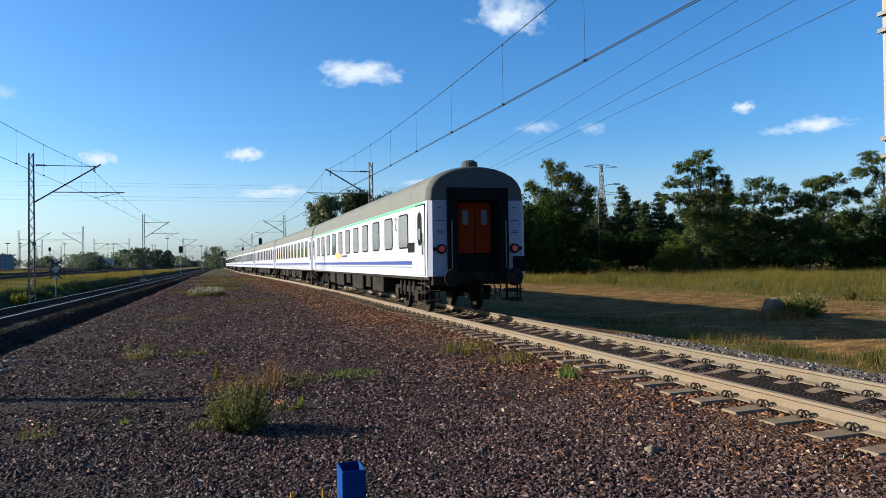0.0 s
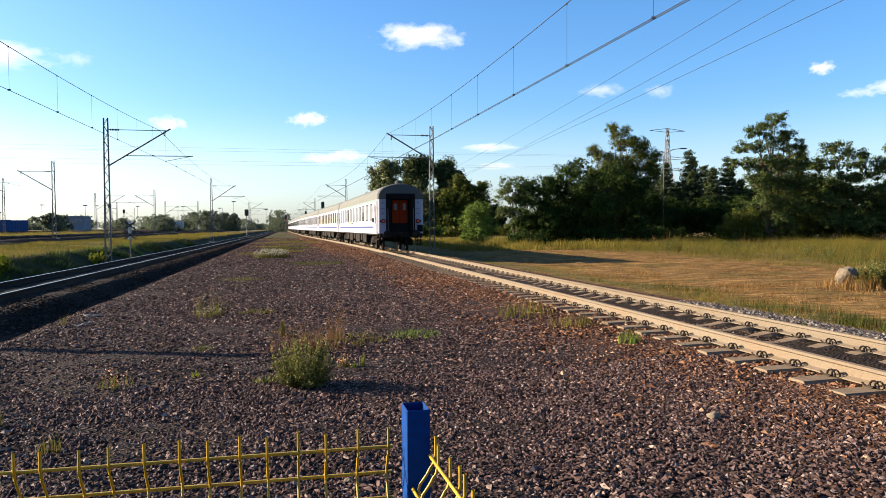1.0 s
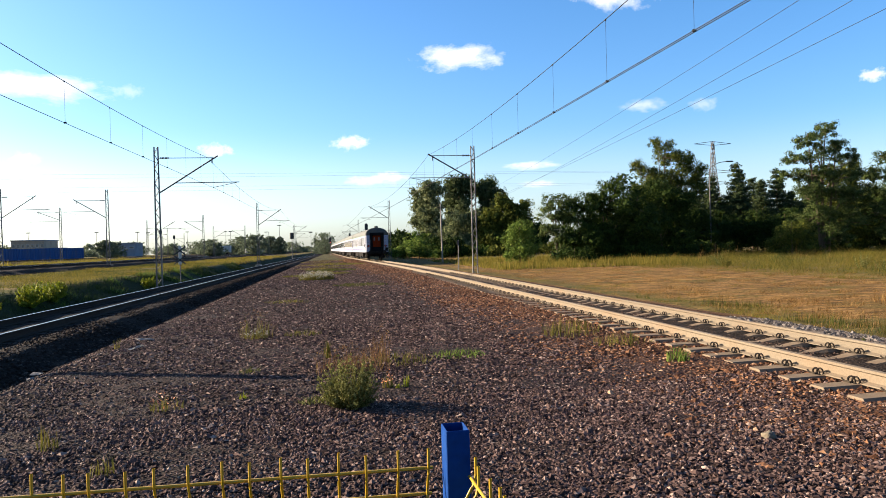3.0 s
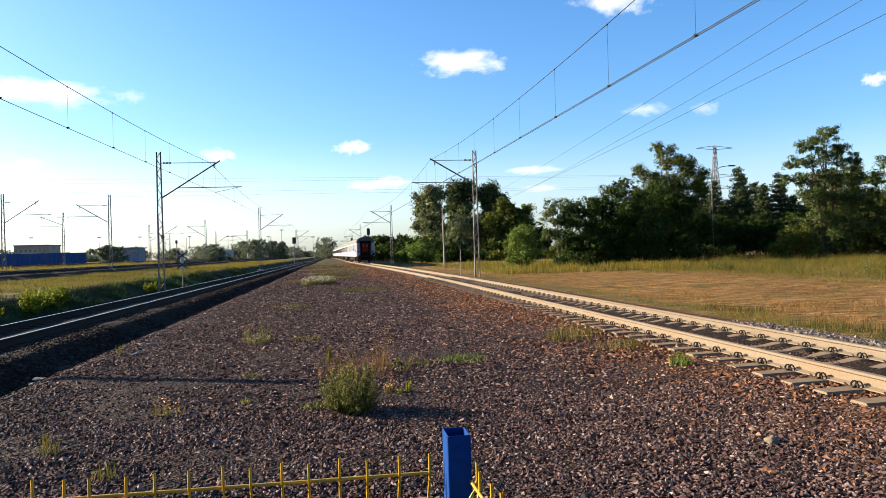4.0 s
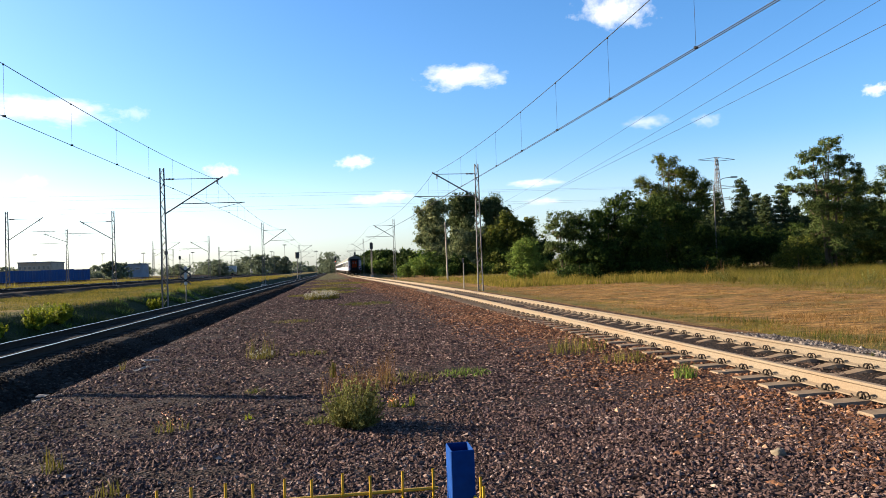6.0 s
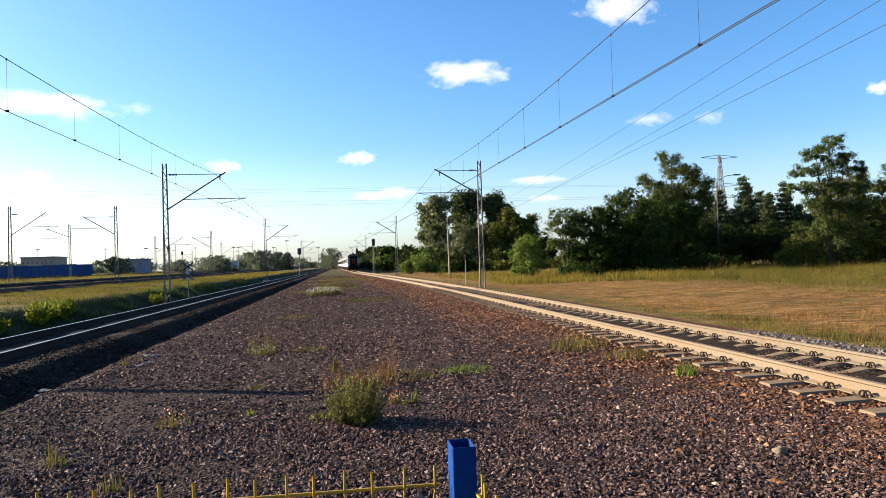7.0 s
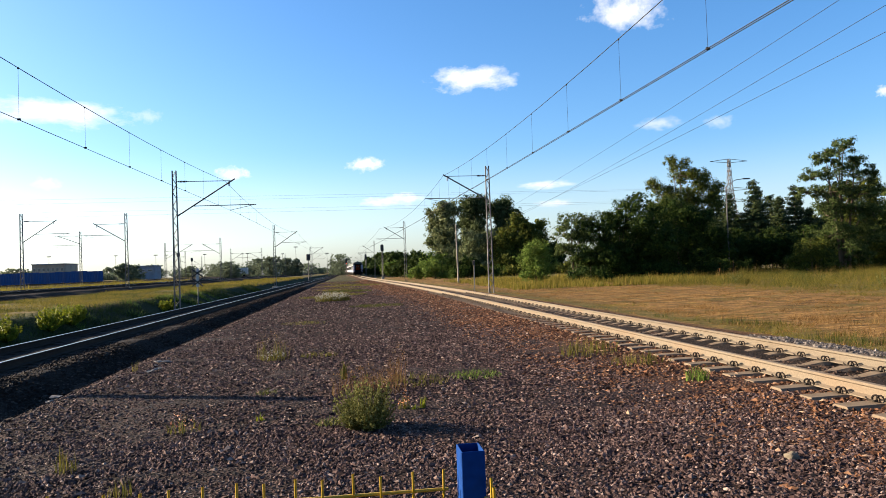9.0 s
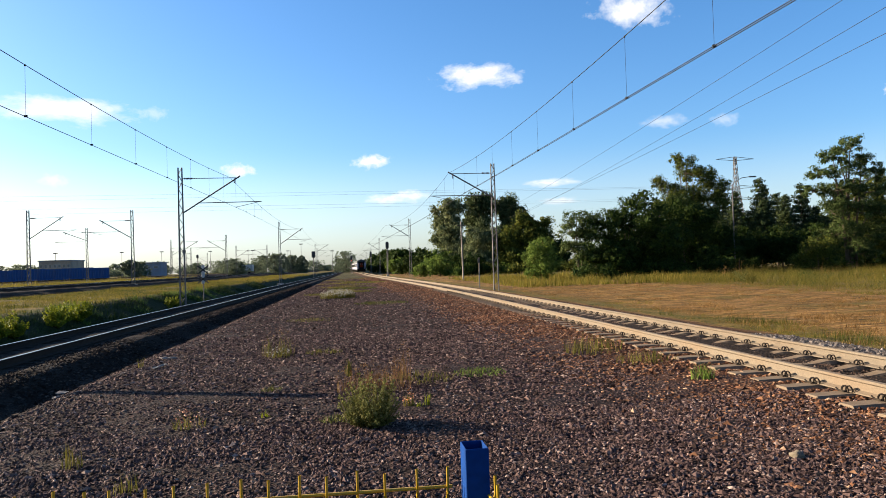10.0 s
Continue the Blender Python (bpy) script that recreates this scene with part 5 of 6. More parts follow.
def fence_panel(label, m, length):
    """Welded mesh panel with a V-fold near the top; local x along the panel, z up."""
    ob = thing("mesh_fence_panel", label, "fence", m, "panels of the yellow fence")
    up = [(0.0, 0.0), (0.9, 0.0), (0.94, 0.028), (0.98, 0.0), (1.285, 0.0), (1.295, 0.003), (1.315, 0.016), (1.33, 0.026), (1.34, 0.03), (1.35, 0.027), (1.365, 0.016), (1.385, 0.004), (1.40, 0.0), (1.43, 0.0)]
    fine = []
    for (za, ya), (zb, yb) in zip(up, up[1:]):
        for q in range(3):
            fine.append((za + (zb - za) * q / 3, ya + (yb - ya) * q / 3))
    fine.append(up[-1])
    v, f = fence_wire([(0, -y, z) for z, y in fine])
    me = mesh_from("upright_wire", v, f, [M_YELLOW], smooth=True)
    n = int(length / 0.05)
    for i in range(n):
        link_part("upright_wire", me, ob, m=pose(i * 0.05, random.uniform(-0.0015, 0.0015), random.uniform(-0.003, 0.003), random.uniform(-0.2, 0.2), random.uniform(-0.25, 0.25)))
    for z, y in ((1.395, 0.006), (1.34, 0.035), (1.302, 0.012), (1.255, 0.005), (1.1, 0.004), (0.98, 0.004), (0.94, 0.033), (0.9, 0.004), (0.6, 0.004), (0.3, 0.004), (0.05, 0.004)):
        v, f = fence_wire([(a, -y, z) for a in np.linspace(-0.012, n * 0.05 - 0.038, 6)], 0.003)
        link_part("cross_wire", mesh_from("cross_wire", v, f, [M_YELLOW], smooth=True), ob)
    return ob


fence_panel("yellow welded wire mesh fence panel with spiked top", pose(0.142, FENCE_Y, 0.0, 0, 0, 180) @ pose(0, 0, 0), 2.4)
fence_panel("yellow welded wire mesh fence panel seen edge-on beside the post", pose(FENCE_X, 1.175, 0.0, 0, 0, -88.0), 2.2)
post = thing("fence_post", "bright blue hollow square steel fence post", "fence post", pose(0.19, 1.22, 0))
bm = bmesh.new()
o = [(-0.02, -0.03), (0.02, -0.03), (0.02, 0.03), (-0.02, 0.03)]
ii = [(x * 0.86, y * 0.9) for x, y in o]
rings = [[bm.verts.new((x, y, z)) for x, y in pts] for pts, z in ((o, -0.3), (o, 1.472), (ii, 1.472), (ii, 0.6))]
for a, b in zip(rings, rings[1:]):
    for j in range(4):
        bm.faces.new((a[j], a[(j + 1) % 4], b[(j + 1) % 4], b[j]))
bm.faces.new(rings[-1])
bmesh.ops.recalc_face_normals(bm, faces=bm.faces[:])
part("tube", bm, M_BLUE, post, bevel=0.0012)

# ---- loose stones ----
def stone_shapes(rng, k=24):
    """Angular chips of crushed stone: split octahedra of eight faces."""
    octa = np.array([(1, 0, 0), (-1, 0, 0), (0, 1, 0), (0, -1, 0), (0, 0, 1), (0, 0, -1)], float)
    tri = np.array([(0, 2, 4), (2, 1, 4), (1, 3, 4), (3, 0, 4), (2, 0, 5), (1, 2, 5), (3, 1, 5), (0, 3, 5)])
    out = []
    for _ in range(k):
        s = (octa * rng.uniform(0.8, 1.3, (6, 1)) + rng.uniform(-0.38, 0.38, (6, 3))) * np.array([1.45, 1.0, 0.75]) * rng.uniform(0.8, 1.2, 3)
        out.append(s)
    return out, tri


def stones_stuff(name, label, mat, n, xr, yr, sizes, seed, sink=0.4, fall=1.0, thin=None, half=False):
    rng = np.random.default_rng(seed)
    shapes, tri = stone_shapes(rng)
    if half:
        tri = tri[:4]
    x = rng.uniform(*xr, n)
    y = yr[0] + (yr[1] - yr[0]) * rng.uniform(0, 1, n) ** fall
    if thin:
        keep = rng.uniform(0, 1, n) < np.interp(x - np.interp(y, [5, 13], [0.45, 0.0]), *thin)
        x, y = x[keep], y[keep]
        n = len(x)
    far = 1 + np.clip(y - 6, 0, 40) * 0.02
    r = (sizes[0] + (sizes[1] - sizes[0]) * rng.uniform(0, 1, n) ** 1.4) * far * np.where(rng.uniform(0, 1, n) > 0.95, 1.5, 1)
    z = np.interp(x, [a for a, _ in PROFILE], [b for _, b in PROFILE]) + r * sink
    x = x + np.array([bend(q) * bend_share(p) for p, q in zip(x, y)])
    a = rng.uniform(0, 2 * np.pi, n)
    tilt = rng.uniform(-0.7, 0.7, n) * (0.5 if half else 1)
    pick = rng.integers(0, len(shapes), n)
    base = np.array(shapes)[pick] * r[:, None, None]
    ct, st = np.cos(tilt)[:, None], np.sin(tilt)[:, None]
    yy, zz = base[:, :, 1] * ct - base[:, :, 2] * st, base[:, :, 1] * st + base[:, :, 2] * ct
    ca, sa = np.cos(a)[:, None], np.sin(a)[:, None]
    v = np.stack([base[:, :, 0] * ca - yy * sa + x[:, None], base[:, :, 0] * sa + yy * ca + y[:, None], zz + z[:, None]], 2).reshape(-1, 3)
    f = (tri[None] + (np.arange(n) * 6)[:, None, None]).reshape(-1, 3)
    ob = new(name, mesh_from(name, v, f, [mat]))
    return tagged(ob, label, "gravel", kind="stuff")


stones_stuff("gravel", "dark purple-brown crushed stone gravel", M_STONE, 42000, (-4.2, 5.9), (3.0, 5.0), (0.008, 0.021), 1, thin=([3.8, 5.2], [1.0, 0.12]))
stones_stuff("gravel", "dark purple-brown crushed stone gravel round the fence", M_STONE, 26000, (-4.2, 5.6), (-2.5, 3.1), (0.012, 0.027), 34, sink=0.1, half=True)
stones_stuff("gravel", "dark purple-brown crushed stone gravel", M_STONE, 60000, (-4.4, 5.9), (4.9, 8.5), (0.009, 0.022), 33, sink=0.15, half=True, thin=([3.8, 5.2], [1.0, 0.12]))
stones_stuff("gravel", "dark purple-brown crushed stone gravel", M_STONE, 62000, (-4.9, 5.2), (8.0, 20.0), (0.009, 0.022), 2, sink=0.2, half=True, thin=([3.0, 4.6], [1.0, 0.1]))
stones_stuff("ballast", "rusty brown ballast stones at the foot of the track", M_BROWN, 27000, (2.6, 5.9), (3.0, 24.0), (0.011, 0.028), 3, sink=0.15, half=True, fall=1.3, thin=([2.7, 5.0], [0.04, 1.0]))
stones_stuff("ballast", "dark brown ballast stones between the sleepers", M_TRACK_STONE, 17000, (5.5, 8.5), (3.5, 30.0), (0.013, 0.026), 4, sink=-0.5, fall=1.3, half=True)
stones_stuff("ballast", "pale grey ballast stones on the far shoulder", M_PALE, 5500, (8.3, 10.2), (6.0, 14.5), (0.016, 0.036), 5, half=True, sink=0.1)
stones_stuff("ballast", "dark brown ballast stones on the shoulder of the track, with shade in their colour", M_SHADE_STONE, 24000, (-6.6, -4.6), (9.0, 90.0), (0.014, 0.03), 6, sink=0.0, fall=1.6, half=True)
stones_stuff("gravel", "dark purple-brown crushed stone gravel", M_STONE, 36000, (-4.7, 4.6), (19.0, 56.0), (0.011, 0.025), 7, sink=0.2, half=True, fall=1.3, thin=([2.6, 4.4], [1.0, 0.1]))
stones_stuff("ballast", "rusty brown ballast stones along the track", M_BROWN, 13000, (2.4, 5.5), (22.0, 52.0), (0.012, 0.026), 8, sink=0.1, half=True, fall=1.3, thin=([2.4, 4.2], [0.05, 1.0]))
stones_stuff("gravel", "dark purple-brown crushed stone gravel far along the tracks", M_STONE, 20000, (-4.7, 2.9), (54.0, 125.0), (0.022, 0.042), 31, sink=0.0, half=True, fall=1.2)
stones_stuff("ballast", "rusty brown ballast stones far along the track", M_BROWN, 14000, (1.4, 5.6), (50.0, 125.0), (0.022, 0.042), 32, sink=0.0, half=True, fall=1.2, thin=([1.4, 3.4], [0.05, 1.0]))
rng = np.random.default_rng(9)
shapes, tri = stone_shapes(rng, 8)
STONES = [mesh_from("stone", s, tri, [M_STONE_ONE]) for s in shapes]
for i in range(280):
    x, y = rng.uniform(-0.9, 1.5), rng.uniform(2.6, 4.4)
    r = rng.uniform(0.018, 0.036)
    s = link_part("stone", STONES[i % 8], ground, m=pose(x, y, r * 0.45, rng.uniform(-30, 30), rng.uniform(-30, 30), rng.uniform(0, 360)))
    s.scale = (r, r, r)


# ---- grass, weeds and small things on the ground ----
def blades(x, y, z, h, lean, width, rng, simple=False):
    n = len(x)
    a = rng.uniform(0, 2 * np.pi, n)
    d = np.stack([np.cos(a), np.sin(a), np.zeros(n)], 1)
    s = np.stack([-np.sin(a), np.cos(a), np.zeros(n)], 1)
    p = np.stack([x, y, z], 1)
    up = np.array([[0, 0, 1.0]])
    w = (width * rng.uniform(0.6, 1.3, n))[:, None]
    hh = h[:, None]
    ln = (lean * h * rng.uniform(0.2, 1.2, n))[:, None]
    m = p + up * hh * 0.55 + d * ln * 0.3
    t = p + up * hh + d * ln
    if simple:
        return np.stack([p - s * w * 0.6, p + s * w * 0.6, t], 1).reshape(-1, 3), np.arange(n * 3).reshape(-1, 3)
    v = np.stack([p - s * w * 0.5, p + s * w * 0.5, m + s * w * 0.4, t, m - s * w * 0.4], 1).reshape(-1, 3)
    k = np.arange(n)[:, None] * 5
    tris = np.concatenate([k + np.array([[0, 1, 2]]), k + np.array([[0, 2, 4]]), k + np.array([[4, 2, 3]])])
    return v, tris


def lat_z(x):
    return np.interp(x, [a for a, _ in PROFILE], [b for _, b in PROFILE])


def meadow(label, mat, n, xr, yr, hr, width, seed, clump=0.5, lean=0.5, grain=0.22):
    rng = np.random.default_rng(seed)
    x = rng.uniform(*xr, n * 2)
    y = rng.uniform(*yr, n * 2)
    keep = np.array([noise.noise(Vector((a * grain, b * grain, seed))) for a, b in zip(x, y)]) > (clump - 0.75) * 0.8
    x, y = x[keep][:n], y[keep][:n]
    edge = np.array([noise.noise(Vector((a * 0.05, b * 0.16, 4.5))) for a, b in zip(x, y)])
    swell = np.array([noise.noise(Vector((a * 0.35, b * 0.35, seed + 7))) + 0.8 * noise.noise(Vector((a * 0.09, b * 0.12, seed + 3))) for a, b in zip(x, y)])
    h = rng.uniform(*hr, len(x)) * np.clip(0.75 + 0.9 * swell, 0.15, 1.6) * np.clip((np.abs(x) + 9 * edge - 26) / 7 + 0.3, 0.12, 1) ** (xr[0] > 20)
    v, f = blades(x, y, lat_z(x) - 0.02, h, lean, width, rng, True)
    return tagged(new("grass", mesh_from("grass", v, f, [mat])), label, "grass", kind="stuff")


meadow("tall yellow-green grass before the trees", M_GRASS, 80000, (25, 62), (20, 90), (0.25, 0.95), 0.013, 1, clump=0.7, lean=1.6, grain=0.6)
meadow("tall yellow-green grass before the trees", M_GREEN_GRASS, 36000, (28, 80), (20, 88), (0.3, 0.8), 0.020, 2, lean=1.2)
meadow("tall grass under the trees farther off", M_GRASS, 14000, (14, 34), (60, 110), (0.4, 0.85), 0.05, 3)
meadow("tall seeding grass stalks before the trees", M_STRAW, 3500, (27, 62), (20, 90), (0.7, 1.35), 0.014, 11, clump=0.95, lean=0.5)
meadow("dry mown grass beside the track", M_STRAW, 60000, (11.8, 30), (9, 60), (0.04, 0.15), 0.013, 4, clump=0.9, lean=2.0, grain=1.3)
meadow("pale windrows of cut straw on the mown field", M_STRAW, 26000, (12.2, 29), (9, 60), (0.04, 0.13), 0.022, 14, clump=1.05, lean=3.0, grain=0.8)
meadow("low olive grass patches in the dry mown field", M_GRASS, 16000, (11.6, 28), (9, 60), (0.04, 0.16), 0.012, 12, clump=1.15, lean=1.8, grain=0.7)
meadow("tufts of dry seeding grass along the edge of the ballast", M_STRAW, 11000, (10.6, 16), (8, 32), (0.07, 0.26), 0.010, 15, clump=0.95, lean=1.3, grain=0.9)
meadow("olive grass tufts along the edge of the ballast", M_GRASS, 9000, (10.4, 14.5), (8, 40), (0.06, 0.22), 0.010, 16, clump=1.0, lean=1.3)
meadow("green grass tufts at the edge of the ballast", M_GREEN_GRASS, 4500, (11.2, 14.5), (8, 26), (0.08, 0.30), 0.012, 5, clump=1.1)
meadow("smooth golden green meadow grass beyond the tracks", M_GREEN_GRASS, 40000, (-22.9, -13.2), (18, 95), (0.1, 0.24), 0.018, 6, lean=1.2)
meadow("yellowish meadow grass beyond the tracks", M_GRASS, 46000, (-22.9, -13.2), (18, 95), (0.1, 0.26), 0.018, 7, lean=1.4)
meadow("yellowish meadow grass farther along the tracks", M_GRASS, 14000, (-22.9, -12.6), (95, 200), (0.15, 0.38), 0.05, 18, lean=1.2)
# the dark leaf colour carries the bank's shade as well
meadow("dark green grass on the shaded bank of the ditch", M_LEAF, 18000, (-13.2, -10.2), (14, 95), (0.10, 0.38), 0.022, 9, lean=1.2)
meadow("fresh green weeds on the bank of the ditch", M_LEAF_FRESH, 9000, (-13.3, -11.0), (14, 70), (0.10, 0.42), 0.020, 17, clump=1.0, lean=1.2, grain=0.5)
meadow("weedy grass at the distant tracks", M_GRASS, 16000, (-41.5, -31.5), (50, 150), (0.3, 0.75), 0.04, 8)


def weed(label, mat, x, y, r, h, n, seed, width=0.012, lean=0.6, second=None, name="weed"):
    rng = np.random.default_rng(seed)
    q = np.sqrt(rng.uniform(0, 1, n)) * r
    a = rng.uniform(0, 2 * np.pi, n)
    hh = h * rng.uniform(0.4, 1.0, n) * (1 - 0.35 * (q / r) ** 2)
    z0 = ground_z(x, y)
    v, f = blades(q * np.cos(a), q * np.sin(a), np.zeros(n) - 0.01, hh, lean, width, rng)
    ob = thing(name, label, "weed", pose(x, y, z0), "weeds on the gravel")
    link_part("foliage", mesh_from("foliage", v, f, [mat]), ob)
    if second:
        k = n // 3
        i = rng.integers(0, n, k)
        cc = np.stack([q[i] * np.cos(a[i]), q[i] * np.sin(a[i]), hh[i]], 1)
        v, f = leaf_cloud(cc, np.full(k, 0.03 + 0.06 * r * (r > 1)), 5, 0.014 + 0.02 * (r > 1), rng)
        tagged(link_part("seed_head", mesh_from("seed_head", v, f, [second]), ob), kind="stuff")
    return ob


def leafy_bush(label, mat, x, y, r, h, n, seed, size=0.035, name="bush"):
    """Many upright leafy shoots from one root."""
    rng = np.random.default_rng(seed)
    ob = thing(name, label, "bush", pose(x, y, ground_z(x, y)))
    stems, cen = [], []
    for i in range(n):
        a, q = rng.uniform(0, 2 * np.pi), math.sqrt(rng.uniform(0, 1))
        top = (r * q * math.cos(a), r * q * math.sin(a), h * rng.uniform(0.35, 1.15) * (1 - 0.45 * q * q))
        foot = (top[0] * 0.3, top[1] * 0.3, 0)
        mid = (top[0] * 0.75, top[1] * 0.75, top[2] * 0.5)
        stems.append(limb([foot, mid, top], 0.006, 0.002, 4))
        for u in np.linspace(0.2, 1.0, 11):
            cen.append([(foot[k] * (1 - u) + top[k] * u) + rng.normal() * 0.03 * r for k in range(3)])
    v, f = joined(stems)
    link_part("stem_tangle", mesh_from("stem_tangle", v, f, [M_BUSH]), ob)
    v, f = leaf_cloud(np.array(cen), np.tile(np.linspace(0.095, 0.035, 11) * r, n), 6, size, rng)
    link_part("foliage", mesh_from("foliage", v, f, [mat]), ob)
    return ob


leafy_bush("bushy grey-green weed growing from the gravel", M_SAGE, 0.1, 8.15, 0.38, 0.56, 130, 1, 0.017)
weed("reddish dry stems behind the bush", M_DRY_STEM, 0.2, 10.6, 0.55, 0.42, 260, 2, 0.005, 0.7, M_DRY_STEM)
weed("tall reddish dry stems behind the bush", M_DRY_STEM, 0.66, 11.4, 0.16, 0.62, 70, 3, 0.006, 0.35, M_DRY_STEM)
weed("yellow-green weed growing in the gravel", M_BUSH, 0.9, 11.3, 0.55, 0.2, 150, 4, 0.012, 1.0)
weed("small yellowing shoot on the gravel", M_BUSH, 0.6, 9.15, 0.07, 0.24, 40, 61, 0.012, 0.5, M_ORANGE)
weed("small yellow-green shoot on the gravel", M_LEAF_YELLOW, 0.72, 9.05, 0.05, 0.13, 26, 62, 0.010, 0.5)
weed("small yellow-green shoot on the gravel", M_LEAF_YELLOW, 0.83, 9.1, 0.04, 0.24, 26, 63, 0.011, 0.3)
weed("low pale green rosette beside the bush", M_SAGE, -0.34, 8.5, 0.15, 0.12, 70, 64, 0.014, 1.4)
weed("thin upright yellow-green shoot on the gravel", M_BUSH, -0.18, 12.0, 0.05, 0.40, 40, 65, 0.016, 0.2)
weed("low bright green grass tuft on the gravel", M_LEAF_FRESH, 1.94, 11.6, 0.45, 0.13, 260, 5, 0.012, 1.4)
weed("tall thin yellow-green weed on the gravel", M_BUSH, -1.69, 15.4, 0.34, 0.62, 60, 6, 0.009, 0.5, M_STRAW)
weed("thin upright weed on the gravel", M_BUSH, -2.68, 7.1, 0.12, 0.32, 34, 8, 0.010, 0.4)
weed("yellowing weed with tall seed stalks on the gravel", M_BUSH, -1.66, 15.1, 0.24, 0.24, 80, 66, 0.012, 0.9, M_PETAL)
weed("thin upright weed on the gravel", M_BUSH, -4.18, 14.45, 0.06, 0.30, 22, 67, 0.010, 0.3)
weed("small weed with yellowing leaves on the gravel", M_BUSH, -1.96, 8.55, 0.18, 0.26, 44, 9, 0.008, 0.7, M_ORANGE)
weed("small weed on the gravel", M_BUSH, -1.95, 6.2, 0.12, 0.22, 30, 18, 0.010, 0.6)
weed("grass tuft at the edge of the rusty ballast", M_BUSH, 4.4, 13.2, 0.55, 0.45, 150, 10, 0.012, 0.6)
weed("grass tuft at the edge of the rusty ballast", M_BUSH, 4.75, 11.6, 0.5, 0.26, 130, 11, 0.012, 0.8)
weed("bright green weed on the rusty ballast", M_LEAF_FRESH, 4.76, 9.6, 0.16, 0.3, 80, 12, 0.014, 0.6)
weed("flat green grass patch on the gravel", M_GREEN_GRASS, 1.2, 35.8, 1.4, 0.16, 700, 13, 0.02, 1.2)
weed("flat dry green grass patch on the gravel", M_BUSH, -1.7, 25.5, 0.8, 0.12, 260, 14, 0.016, 1.2)
weed("low green weed on the gravel", M_BUSH, -0.73, 15.5, 0.4, 0.14, 120, 15, 0.014, 1.0)
weed("small green weed on the gravel", M_GREEN_GRASS, -1.3, 10.9, 0.16, 0.12, 60, 16, 0.012, 1.0)
weed("small green weed on the gravel", M_LEAF_YELLOW, -1.15, 9.0, 0.07, 0.12, 24, 17, 0.012, 0.8)
weed("pale flowering clump on the gravel", M_BUSH, -1.2, 44.0, 1.05, 0.55, 800, 19, 0.03, 0.7, M_PETAL, "flowering_plant")
weed("green grass patch far along the gravel", M_GREEN_GRASS, -0.5, 62, 2.2, 0.3, 700, 20, 0.04, 0.9)
weed("green grass patch far along the gravel", M_BUSH, 0.5, 85, 3.0, 0.35, 700, 21, 0.06, 0.9)
for i, (x, y, r) in enumerate(((-2.4, 50, 1.3), (-1.2, 57, 1.0), (0.2, 54, 0.9), (-2.0, 68, 1.8), (-0.4, 74, 1.9), (-2.6, 84, 2.0), (-1.2, 96, 2.4), (-3.0, 108, 2.2), (-0.6, 118, 2.6))):
    weed("low yellow-green weeds spread over the gravel", M_GRASS if i % 2 else M_BUSH, x, y, r, 0.22, 420, 70 + i, 0.03, 1.1)
weed("grass growing between the sleepers", M_GREEN_GRASS, 7.9, 9.9, 0.1, 0.22, 40, 22, 0.01, 0.5)
weed("green tuft at the edge of the pale ballast", M_GREEN_GRASS, 12.6, 11.2, 0.6, 0.4, 260, 23, 0.014, 0.8)
weed("green tuft at the edge of the pale ballast", M_GREEN_GRASS, 11.7, 13.0, 0.5, 0.3, 200, 24, 0.014, 0.8)
for i, (x, y, r) in enumerate(((-11.9, 30.0, 0.5), (-12.1, 31.3, 0.6), (-11.8, 26.4, 0.5), (-12.0, 32.6, 0.5), (-11.9, 25.2, 0.5), (-12.2, 34.0, 0.4), (-11.6, 46.5, 0.35), (-11.5, 48.0, 0.3))):
    leafy_bush("sunlit yellow-green leafy weed in the meadow", M_LEAF_YELLOW, x, y, r, 0.55 + 0.5 * r, 46, 30 + i, 0.055)

for i in range(6):
    x, y = 28.2 + (i * 37 % 11) * 0.55, 27 + i * 6.4 + (i * 13 % 5) * 0.9
    leafy_bush("tall leafy weed standing in the uncut grass", M_SAGE if i % 3 else M_BUSH, x, y, 0.45 + 0.1 * (i % 3), 0.8 + 0.25 * (i % 4), 14, 500 + i, 0.05)


def lump(name, label, category, mat, x, y, r, flat, seed, sink=0.3):
    rng = random.Random(seed)
    bm = bmesh.new()
    bmesh.ops.create_icosphere(bm, subdivisions=3, radius=r)
    for v in bm.verts:
        k = 1 + 0.28 * noise.noise(v.co / r * 1.3 + Vector((seed, 0, 0))) + 0.10 * noise.noise(v.co / r * 3.7)
        v.co = Vector((v.co.x * k * 1.15, v.co.y * k, v.co.z * k * flat))
    ob = tagged(new(name, None), label, category)
    ob.matrix_basis = pose(x, y, ground_z(x, y) + r * flat * (1 - 2 * sink) * 0.6)
    part("stone_body", bm, mat, ob)
    return ob


lump("rock", "pale angular stone lying on the gravel", "rock", M_ROCK, 3.74, 5.85, 0.055, 0.9, 3)
lump("rock", "small pale stone lying on the gravel", "rock", M_ROCK, 0.35, 5.0, 0.03, 0.8, 4)
lump("boulder", "pale boulder half hidden in dry grass", "rock", M_ROCK, 18.45, 21.0, 0.36, 1.3, 5, 0.12)
leafy_bush("dark leafy weeds in front of the boulder", M_BUSH, 18.75, 20.45, 0.45, 0.55, 80, 52, 0.03)
leafy_bush("dry twiggy bush beside the boulder", M_SAGE, 19.5, 20.8, 0.85, 0.85, 150, 50, 0.04)
weed("dry grass round the boulder", M_STRAW, 17.9, 20.3, 1.0, 0.6, 420, 51, 0.014, 0.7, M_STRAW)
